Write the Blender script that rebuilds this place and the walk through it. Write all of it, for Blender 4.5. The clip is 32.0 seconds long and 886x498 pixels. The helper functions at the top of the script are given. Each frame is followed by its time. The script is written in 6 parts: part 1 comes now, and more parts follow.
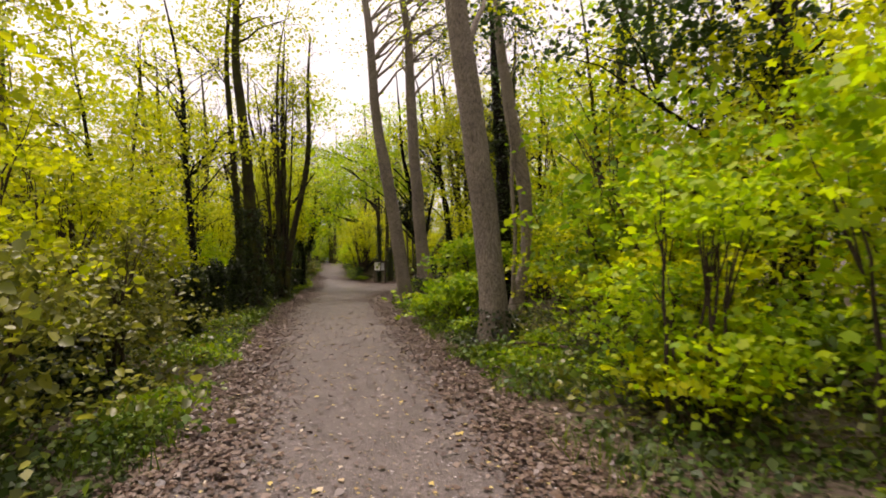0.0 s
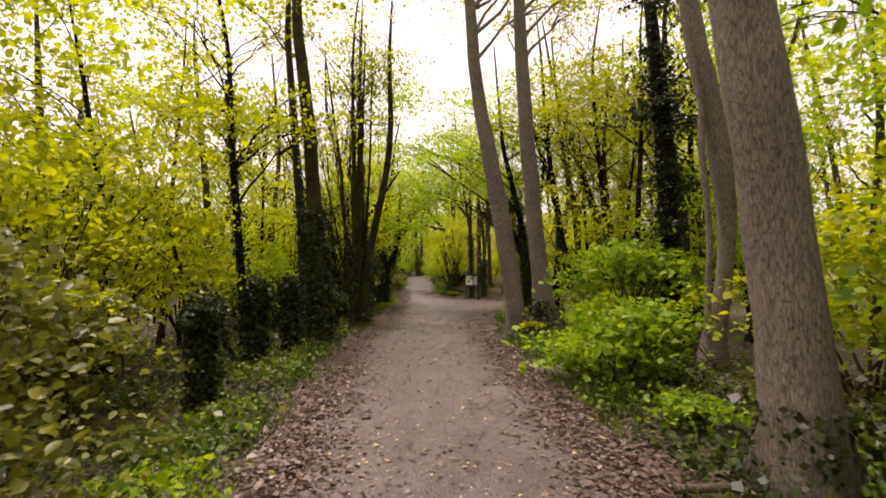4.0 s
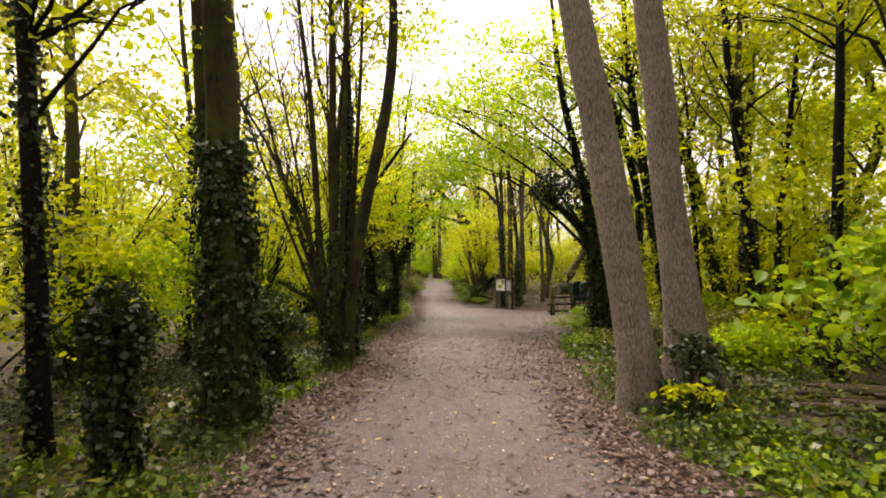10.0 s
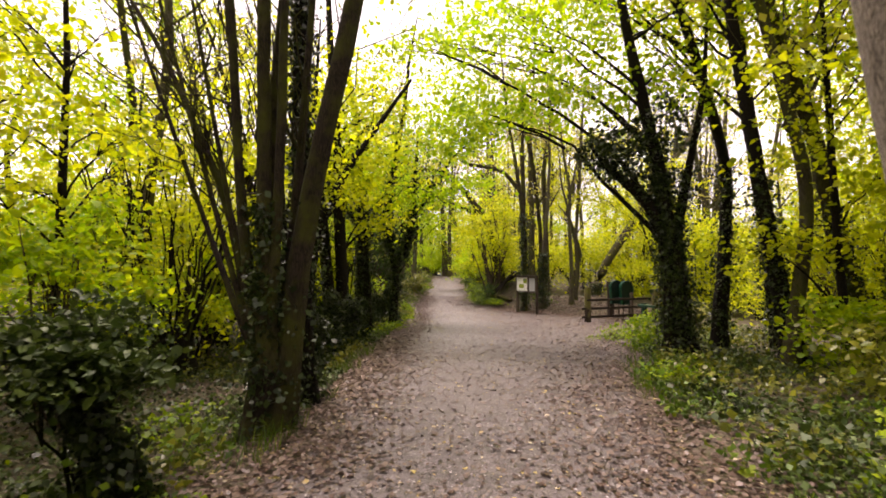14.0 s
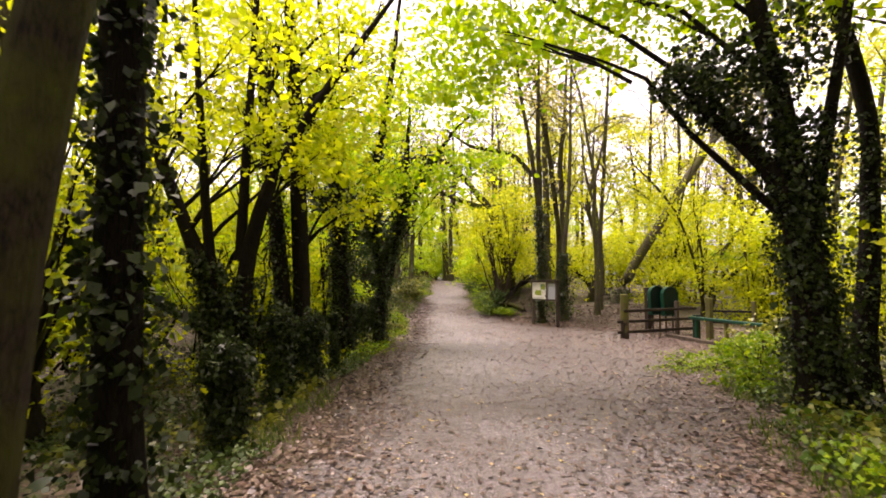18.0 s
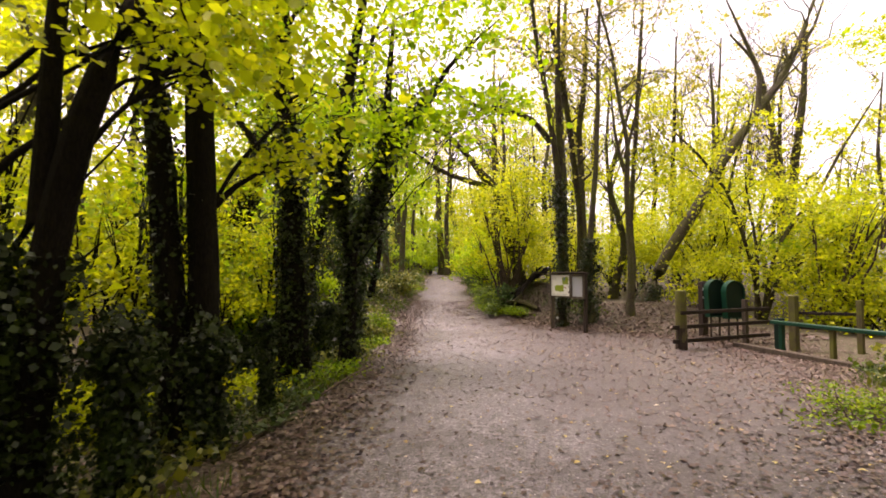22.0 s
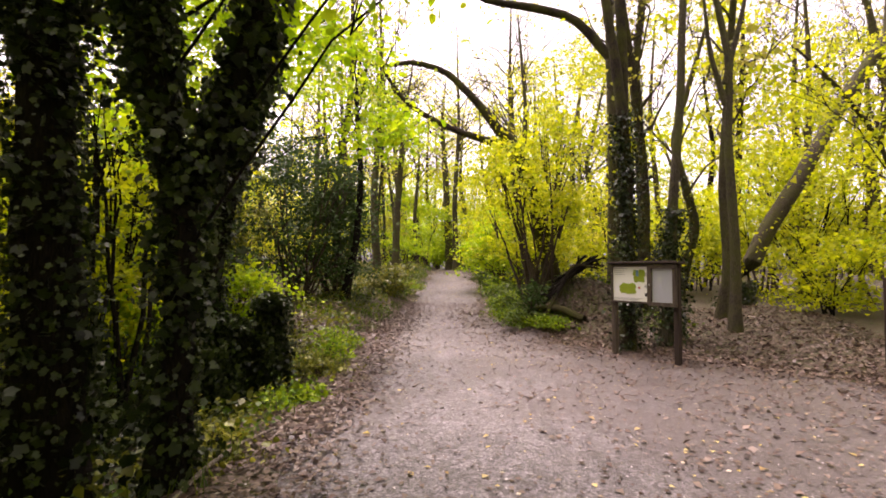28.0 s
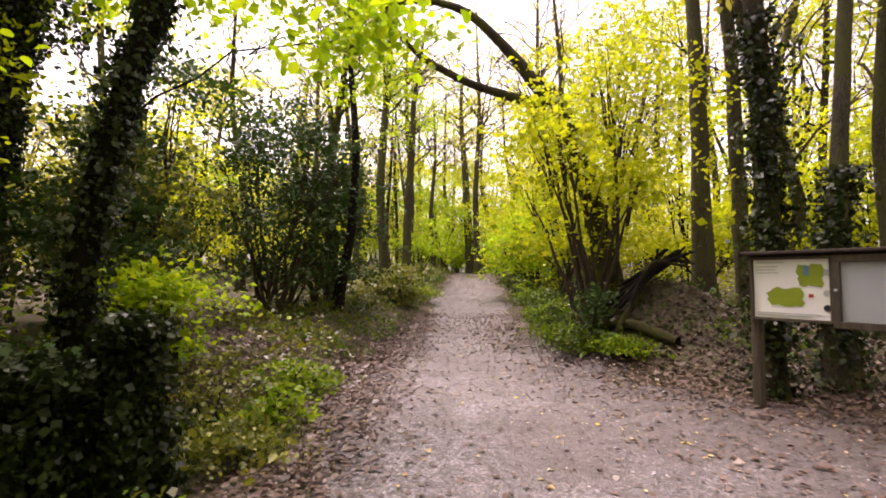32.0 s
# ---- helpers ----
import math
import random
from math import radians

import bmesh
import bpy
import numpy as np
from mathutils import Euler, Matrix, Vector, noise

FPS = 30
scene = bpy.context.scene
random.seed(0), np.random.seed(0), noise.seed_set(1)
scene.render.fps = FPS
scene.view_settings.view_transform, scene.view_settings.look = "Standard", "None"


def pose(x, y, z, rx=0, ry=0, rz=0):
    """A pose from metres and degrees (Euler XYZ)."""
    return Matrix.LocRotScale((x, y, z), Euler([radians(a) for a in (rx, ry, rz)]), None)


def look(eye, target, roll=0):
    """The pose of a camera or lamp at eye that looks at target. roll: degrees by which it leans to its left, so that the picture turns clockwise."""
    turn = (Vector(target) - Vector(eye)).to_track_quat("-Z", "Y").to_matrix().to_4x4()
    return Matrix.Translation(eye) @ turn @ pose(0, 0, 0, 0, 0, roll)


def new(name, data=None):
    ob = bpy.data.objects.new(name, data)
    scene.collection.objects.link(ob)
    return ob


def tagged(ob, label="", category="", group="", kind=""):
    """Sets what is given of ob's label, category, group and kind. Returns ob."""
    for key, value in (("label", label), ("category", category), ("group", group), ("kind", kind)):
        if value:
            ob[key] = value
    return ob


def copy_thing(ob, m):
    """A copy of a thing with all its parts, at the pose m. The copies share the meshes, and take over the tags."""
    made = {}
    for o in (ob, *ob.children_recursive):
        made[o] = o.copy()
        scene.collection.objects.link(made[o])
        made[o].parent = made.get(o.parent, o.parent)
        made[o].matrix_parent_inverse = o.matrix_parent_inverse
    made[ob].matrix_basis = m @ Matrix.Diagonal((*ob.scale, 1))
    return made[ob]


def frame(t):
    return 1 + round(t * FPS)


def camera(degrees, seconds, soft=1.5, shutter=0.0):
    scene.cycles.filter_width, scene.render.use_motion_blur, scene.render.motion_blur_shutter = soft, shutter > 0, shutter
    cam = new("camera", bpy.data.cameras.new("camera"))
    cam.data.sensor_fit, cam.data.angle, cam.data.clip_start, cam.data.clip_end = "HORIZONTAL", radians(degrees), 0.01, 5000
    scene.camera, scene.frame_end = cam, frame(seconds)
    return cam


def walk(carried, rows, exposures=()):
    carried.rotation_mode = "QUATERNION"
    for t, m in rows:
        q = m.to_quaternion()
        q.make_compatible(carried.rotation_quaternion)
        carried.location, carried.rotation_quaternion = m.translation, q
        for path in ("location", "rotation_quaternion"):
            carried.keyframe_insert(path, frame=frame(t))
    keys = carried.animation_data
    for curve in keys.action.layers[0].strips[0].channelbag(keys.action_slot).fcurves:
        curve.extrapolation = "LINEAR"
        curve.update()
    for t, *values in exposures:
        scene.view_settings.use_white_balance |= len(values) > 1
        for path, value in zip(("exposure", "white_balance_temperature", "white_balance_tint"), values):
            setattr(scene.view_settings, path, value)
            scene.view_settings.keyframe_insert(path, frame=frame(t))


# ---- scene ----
cam = camera(81.7, 32.0, soft=1.75, shutter=0.4)
PATH = [
    (0, (0.516, -1.044, 1.455), (0.964, 0.905, 1.51), -0.2),
    (0.5, (0.497, -0.477, 1.466), (0.864, 1.488, 1.522), -0.1),
    (1, (0.491, 0.078, 1.506), (0.803, 2.053, 1.568), -0.2),
    (1.5, (0.493, 0.658, 1.54), (0.76, 2.639, 1.609), -0.1),
    (2, (0.473, 1.215, 1.548), (0.691, 3.202, 1.623), -0.1),
    (2.5, (0.458, 1.72, 1.556), (0.657, 3.709, 1.634), -0.1),
    (3, (0.445, 2.336, 1.556), (0.626, 4.326, 1.646), -0.1),
    (3.5, (0.538, 2.976, 1.586), (0.683, 4.969, 1.681), -0.1),
    (5.5, (0.474, 5.165, 1.576), (0.575, 7.159, 1.696), -0.3),
    (6, (0.44, 5.701, 1.585), (0.529, 7.695, 1.705), -0.2),
    (6.5, (0.496, 6.24, 1.586), (0.568, 8.235, 1.703), -0.0),
    (7, (0.514, 6.789, 1.604), (0.58, 8.785, 1.72), -0.1),
    (7.5, (0.482, 7.335, 1.619), (0.544, 9.331, 1.736), 0.1),
    (8, (0.53, 7.889, 1.603), (0.588, 9.885, 1.719), -0.0),
    (8.5, (0.541, 8.454, 1.574), (0.597, 10.449, 1.692), -0.1),
    (9, (0.533, 8.988, 1.59), (0.59, 10.984, 1.706), 0.1),
    (9.5, (0.576, 9.512, 1.62), (0.63, 11.508, 1.735), -0.0),
    (10, (0.559, 10.069, 1.631), (0.614, 12.065, 1.74), 0.0),
    (10.5, (0.585, 10.575, 1.605), (0.637, 12.571, 1.713), -0.1),
    (11, (0.588, 11.093, 1.586), (0.638, 13.089, 1.697), 0.1),
    (11.5, (0.597, 11.61, 1.615), (0.635, 13.607, 1.722), 0.0),
    (12, (0.642, 12.132, 1.6), (0.676, 14.129, 1.705), 0.0),
    (12.5, (0.666, 12.649, 1.591), (0.691, 14.646, 1.689), -0.0),
    (13, (0.643, 13.171, 1.588), (0.671, 15.168, 1.69), 0.1),
    (13.5, (0.625, 13.663, 1.597), (0.658, 15.659, 1.711), 0.3),
    (14, (0.654, 14.219, 1.624), (0.67, 16.216, 1.724), 0.2),
    (14.5, (0.675, 14.741, 1.611), (0.704, 16.738, 1.709), 0.4),
    (16.5, (0.786, 16.44, 1.662), (0.798, 18.437, 1.777), -0.1),
    (17, (0.755, 16.984, 1.641), (0.77, 18.981, 1.754), -0.0),
    (17.5, (0.76, 17.471, 1.642), (0.774, 19.468, 1.757), -0.0),
    (18, (0.715, 17.948, 1.631), (0.727, 19.944, 1.748), 0.1),
    (18.5, (0.723, 18.465, 1.598), (0.732, 20.462, 1.713), 0.0),
    (19, (0.686, 18.95, 1.568), (0.692, 20.947, 1.68), 0.1),
    (19.5, (0.663, 19.424, 1.565), (0.666, 21.421, 1.677), 0.1),
    (20, (0.67, 19.9, 1.584), (0.67, 21.897, 1.691), 0.1),
    (20.5, (0.637, 20.365, 1.568), (0.637, 22.362, 1.673), 0.2),
    (21, (0.67, 20.812, 1.552), (0.683, 22.81, 1.654), 0.1),
    (21.5, (0.695, 21.273, 1.529), (0.716, 23.27, 1.631), 0.0),
    (22, (0.719, 21.745, 1.529), (0.751, 23.742, 1.628), 0.2),
    (22.5, (0.786, 22.217, 1.517), (0.824, 24.214, 1.618), 0.1),
    (23, (0.809, 22.694, 1.491), (0.845, 24.691, 1.589), 0.1),
    (23.5, (0.878, 23.138, 1.497), (0.913, 25.136, 1.588), -0.1),
    (24, (0.955, 23.587, 1.503), (0.984, 25.585, 1.592), -0.3),
    (24.5, (1.002, 24.041, 1.493), (1.026, 26.039, 1.582), -0.3),
    (25, (1.095, 24.465, 1.503), (1.113, 26.463, 1.588), -0.2),
    (25.5, (1.126, 24.888, 1.468), (1.139, 26.886, 1.555), -0.1),
    (27.5, (1.128, 26.768, 1.482), (1.121, 28.766, 1.561), 0.1),
    (28, (1.14, 27.183, 1.456), (1.121, 29.181, 1.539), 0.1),
    (28.5, (1.126, 27.615, 1.449), (1.102, 29.613, 1.538), 0.2),
    (29, (1.149, 28.07, 1.456), (1.119, 30.068, 1.55), 0.2),
    (29.5, (1.139, 28.537, 1.42), (1.099, 30.534, 1.52), 0.2),
    (30, (1.15, 28.952, 1.392), (1.106, 30.949, 1.494), -0.1),
    (30.5, (1.154, 29.387, 1.389), (1.099, 31.383, 1.495), -0.2),
    (31, (1.101, 29.78, 1.405), (1.033, 31.776, 1.511), -0.2),
    (31.5, (1.101, 30.202, 1.396), (1.02, 32.198, 1.501), -0.4),
    (32, (1.06, 30.623, 1.388), (0.967, 32.619, 1.49), -0.3),
]
walk(cam, [(t, look(eye, target, roll)) for t, eye, target, roll in PATH],
     exposures=[(0, 1.14, 7400, 25), (6, 1.5, 7400, 27), (12, 1.88, 7400, 29), (14, 1.9, 7400, 30), (17, 2.12, 7400, 31), (23, 1.88, 7250, 34), (28, 1.97, 7150, 36), (32, 1.94, 7050, 37)])

# ---- sky and light: a bright overcast autumn day ----
world = bpy.data.worlds.new("overcast_sky")
scene.world = world
world.use_nodes = True
wn, wl = world.node_tree.nodes, world.node_tree.links
wn.clear()
sky = wn.new("ShaderNodeTexSky")
sky.sky_type = "NISHITA"
sky.sun_disc = False
sky.sun_elevation = radians(75)
sky.sun_rotation = radians(320)
sky.air_density, sky.dust_density, sky.ozone_density = 1.0, 4.0, 1.0
grey = wn.new("ShaderNodeHueSaturation")
grey.inputs["Saturation"].default_value = 0.12
grey.inputs["Value"].default_value = 1.0
back = wn.new("ShaderNodeBackground")
back.inputs["Strength"].default_value = 0.12
wout = wn.new("ShaderNodeOutputWorld")
wl.new(sky.outputs[0], grey.inputs["Color"])
wl.new(grey.outputs[0], back.inputs["Color"])
wl.new(back.outputs[0], wout.inputs["Surface"])

sun_data = bpy.data.lights.new("sun", "SUN")
sun_data.energy, sun_data.angle, sun_data.color = 1.5, radians(35), (1.0, 0.97, 0.92)
sun = new("sun", sun_data)
sun.matrix_world = look((0, 0, 60), (10, -12, 0))


# ---- materials ----
def material(name, rough=0.7):
    m = bpy.data.materials.new(name)
    m.use_nodes = True
    nt = m.node_tree
    b = nt.nodes["Principled BSDF"]
    b.inputs["Roughness"].default_value = rough
    return m, nt, b


def coords(nt, scale=(1, 1, 1), kind="Object"):
    tc = nt.nodes.new("ShaderNodeTexCoord")
    mp = nt.nodes.new("ShaderNodeMapping")
    mp.inputs["Scale"].default_value = scale
    nt.links.new(tc.outputs[kind], mp.inputs["Vector"])
    return mp.outputs[0]


def noise_tex(nt, vec, scale, detail=5.0, rough=0.6):
    n = nt.nodes.new("ShaderNodeTexNoise")
    n.inputs["Scale"].default_value = scale
    n.inputs["Detail"].default_value = detail
    n.inputs["Roughness"].default_value = rough
    nt.links.new(vec, n.inputs["Vector"])
    return n.outputs["Fac"]


def ramp(nt, fac, stops):
    r = nt.nodes.new("ShaderNodeValToRGB")
    e = r.color_ramp.elements
    while len(e) < len(stops):
        e.new(0.5)
    for el, (p, c) in zip(e, stops):
        el.position, el.color = p, (*c, 1)
    nt.links.new(fac, r.inputs["Fac"])
    return r.outputs["Color"]


def mix(nt, fac, a, b, how="MIX"):
    n = nt.nodes.new("ShaderNodeMix")
    n.data_type, n.blend_type = "RGBA", how
    if isinstance(fac, (int, float)):
        n.inputs["Factor"].default_value = fac
    else:
        nt.links.new(fac, n.inputs["Factor"])
    for sock, v in ((n.inputs[6], a), (n.inputs[7], b)):
        if isinstance(v, tuple):
            sock.default_value = (*v, 1)
        else:
            nt.links.new(v, sock)
    return n.outputs[2]


def bump(nt, b, height, strength=0.5, dist=0.02):
    n = nt.nodes.new("ShaderNodeBump")
    n.inputs["Strength"].default_value = strength
    n.inputs["Distance"].default_value = dist
    nt.links.new(height, n.inputs["Height"])
    nt.links.new(n.outputs[0], b.inputs["Normal"])


def leaf_material(name, colours, rough=0.5, through_light=0.52, gloss=0.3):
    """A thin leaf: each leaf takes its own tone, each plant a slight shift; light passes through it."""
    m, nt, b = material(name, rough)
    geo = nt.nodes.new("ShaderNodeNewGeometry")
    info = nt.nodes.new("ShaderNodeObjectInfo")
    stops = [(i / max(1, len(colours) - 1), c) for i, c in enumerate(colours)]
    col = ramp(nt, geo.outputs["Random Per Island"], stops)
    hs = nt.nodes.new("ShaderNodeHueSaturation")
    mr = nt.nodes.new("ShaderNodeMapRange")
    mr.inputs["To Min"].default_value, mr.inputs["To Max"].default_value = 0.82, 1.15
    nt.links.new(info.outputs["Random"], mr.inputs["Value"])
    nt.links.new(mr.outputs[0], hs.inputs["Value"])
    nt.links.new(col, hs.inputs["Color"])
    veins = noise_tex(nt, coords(nt), 35, 3)
    col2 = mix(nt, 0.25, hs.outputs[0], ramp(nt, veins, [(0.3, (0.25, 0.25, 0.25)), (0.7, (1, 1, 1))]), "MULTIPLY")
    nt.links.new(col2, b.inputs["Base Color"])
    b.inputs["Specular IOR Level"].default_value = gloss
    tr = nt.nodes.new("ShaderNodeBsdfTranslucent")
    nt.links.new(hs.outputs[0], tr.inputs["Color"])
    ms = nt.nodes.new("ShaderNodeMixShader")
    ms.inputs[0].default_value = through_light
    nt.links.new(b.outputs[0], ms.inputs[1])
    nt.links.new(tr.outputs[0], ms.inputs[2])
    nt.links.new(ms.outputs[0], nt.nodes["Material Output"].inputs["Surface"])
    return m


def bark_material(name, dark, light, moss=None, ridge=30.0, streak=0.5, tall=0.15):
    """Bark in long plates with a net of fissures between them, stained in streaks and, where it is damp, mossy."""
    m, nt, b = material(name, 0.9)
    v = coords(nt, (1, 1, tall))
    wob = nt.nodes.new("ShaderNodeTexNoise")
    wob.inputs["Scale"].default_value = ridge * 0.35
    wob.inputs["Detail"].default_value = 3
    nt.links.new(v, wob.inputs["Vector"])
    sway = nt.nodes.new("ShaderNodeVectorMath")
    sway.operation = "MULTIPLY_ADD"
    sway.inputs[1].default_value = (1.6 / ridge, 1.6 / ridge, 1.6 / ridge)
    nt.links.new(wob.outputs["Color"], sway.inputs[0])
    nt.links.new(v, sway.inputs[2])
    vo = nt.nodes.new("ShaderNodeTexVoronoi")
    vo.feature = "DISTANCE_TO_EDGE"
    vo.inputs["Scale"].default_value = ridge * 1.7
    nt.links.new(sway.outputs[0], vo.inputs["Vector"])
    plates = ramp(nt, vo.outputs["Distance"], [(0.0, (0, 0, 0)), (0.2, (1, 1, 1))])
    grain = noise_tex(nt, coords(nt, (1, 1, 0.5)), ridge * 2.6, 6, 0.75)
    fibre = noise_tex(nt, coords(nt, (1, 1, 0.16)), ridge * 1.5, 5, 0.75)
    h = mix(nt, 0.45, mix(nt, 0.72, plates, fibre), grain)
    col = ramp(nt, h, [(0.34, dark), (0.66, light)])
    n2 = noise_tex(nt, coords(nt, (1, 1, 0.35)), 2.2, 5)
    col = mix(nt, ramp(nt, n2, [(0.42, (0, 0, 0)), (0.7, (streak, streak, streak))]), col, tuple(0.5 * a + 0.2 * c for a, c in zip(dark, light)))
    rings = noise_tex(nt, coords(nt, (0.5, 0.5, 1.6)), 1.6, 5)
    col = mix(nt, 0.3, col, ramp(nt, rings, [(0.35, (0.45, 0.45, 0.45)), (0.6, (1.1, 1.08, 1.05))]), "MULTIPLY")
    if moss:
        n3 = noise_tex(nt, coords(nt), 2.4, 5)
        col = mix(nt, ramp(nt, n3, [(0.42, (0, 0, 0)), (0.62, (0.85, 0.85, 0.85))]), col, moss)
    nt.links.new(col, b.inputs["Base Color"])
    b.inputs["Specular IOR Level"].default_value = 0.15
    bump(nt, b, h, 1.0, 0.03)
    return m


LEAF_YELLOW = leaf_material("leaf_yellow_green", [(0.21, 0.28, 0.004), (0.43, 0.50, 0.006), (0.60, 0.61, 0.010), (0.34, 0.43, 0.006)], 0.5, 0.62)
LEAF_LIME = leaf_material("leaf_lime", [(0.16, 0.31, 0.004), (0.32, 0.49, 0.006), (0.46, 0.57, 0.008), (0.24, 0.40, 0.006)], 0.5, 0.62)
LEAF_OLIVE = leaf_material("leaf_olive", [(0.07, 0.09, 0.010), (0.15, 0.17, 0.014), (0.30, 0.30, 0.03), (0.10, 0.13, 0.011)], 0.38, 0.45, 0.6)
LEAF_PALE = leaf_material("leaf_pale_gold", [(0.42, 0.40, 0.04), (0.55, 0.52, 0.07), (0.34, 0.37, 0.04), (0.60, 0.50, 0.08)])
LEAF_DARK = leaf_material("leaf_dark_green", [(0.025, 0.06, 0.012), (0.05, 0.10, 0.02), (0.035, 0.075, 0.012), (0.07, 0.11, 0.02)], 0.55, 0.25, 0.2)
# IVY has shade put into its near-black greens; GROUND_IVY is the lit, brighter copy
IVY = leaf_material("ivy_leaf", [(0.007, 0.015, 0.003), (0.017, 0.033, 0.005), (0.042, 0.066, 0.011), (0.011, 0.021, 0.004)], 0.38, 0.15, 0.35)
GROUND_IVY = leaf_material("ground_ivy_leaf", [(0.018, 0.036, 0.006), (0.04, 0.075, 0.010), (0.075, 0.11, 0.014), (0.026, 0.05, 0.008)], 0.5, 0.2, 0.25)
HERB = leaf_material("herb_leaf", [(0.03, 0.07, 0.006), (0.07, 0.14, 0.008), (0.15, 0.20, 0.01), (0.045, 0.09, 0.007)], 0.5, 0.3)
# darker copy of the lime leaf, with understory shade put into its colour
LEAF_GREEN = leaf_material("leaf_lime_dimmed", [(0.08, 0.17, 0.005), (0.17, 0.30, 0.007), (0.32, 0.42, 0.009), (0.12, 0.23, 0.006)], 0.45, 0.5)
FALLEN = leaf_material("fallen_leaf", [(0.030, 0.017, 0.012), (0.085, 0.048, 0.033), (0.115, 0.066, 0.043), (0.20, 0.145, 0.11), (0.135, 0.087, 0.062), (0.05, 0.027, 0.019)], 0.45, 0.08, 0.45)
FALLEN_YELLOW = leaf_material("fallen_yellow_leaf", [(0.40, 0.30, 0.08), (0.48, 0.40, 0.17), (0.30, 0.20, 0.08), (0.52, 0.46, 0.36)], 0.6, 0.1, 0.25)
GRIT = leaf_material("path_grit", [(0.06, 0.05, 0.047), (0.16, 0.14, 0.135), (0.42, 0.385, 0.385), (0.03, 0.025, 0.024)], 0.5, 0.02, 0.45)
BARK_PALE = bark_material("bark_pale", (0.030, 0.023, 0.018), (0.405, 0.342, 0.285), ridge=34.0, streak=0.3)
# near-black because the deep shade under the canopy is put into the bark colour
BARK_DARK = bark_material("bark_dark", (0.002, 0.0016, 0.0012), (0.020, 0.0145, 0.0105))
BARK_MOSS = bark_material("bark_mossy", (0.006, 0.0045, 0.0035), (0.060, 0.043, 0.031), (0.062, 0.066, 0.011))
BARK_GREY = bark_material("bark_grey", (0.022, 0.018, 0.012), (0.125, 0.105, 0.072), (0.075, 0.078, 0.022))
TWIG = bark_material("twig_bark", (0.03, 0.022, 0.016), (0.11, 0.08, 0.06))
DEADWOOD = bark_material("dead_wood", (0.05, 0.036, 0.026), (0.19, 0.145, 0.11))


def ground_material():
    m, nt, b = material("woodland_floor", 0.95)
    v = coords(nt)
    n1, n2, n3 = noise_tex(nt, v, 0.7, 5), noise_tex(nt, v, 9, 6), noise_tex(nt, v, 45, 4)
    col = mix(nt, n1, (0.042, 0.031, 0.022), (0.085, 0.06, 0.042))
    col = mix(nt, ramp(nt, n2, [(0.45, (0, 0, 0)), (0.65, (1, 1, 1))]), col, (0.045, 0.058, 0.012))
    col = mix(nt, ramp(nt, n3, [(0.5, (0, 0, 0)), (0.7, (1, 1, 1))]), col, (0.095, 0.062, 0.043))
    nt.links.new(col, b.inputs["Base Color"])
    bump(nt, b, n2, 0.8, 0.06)
    return m


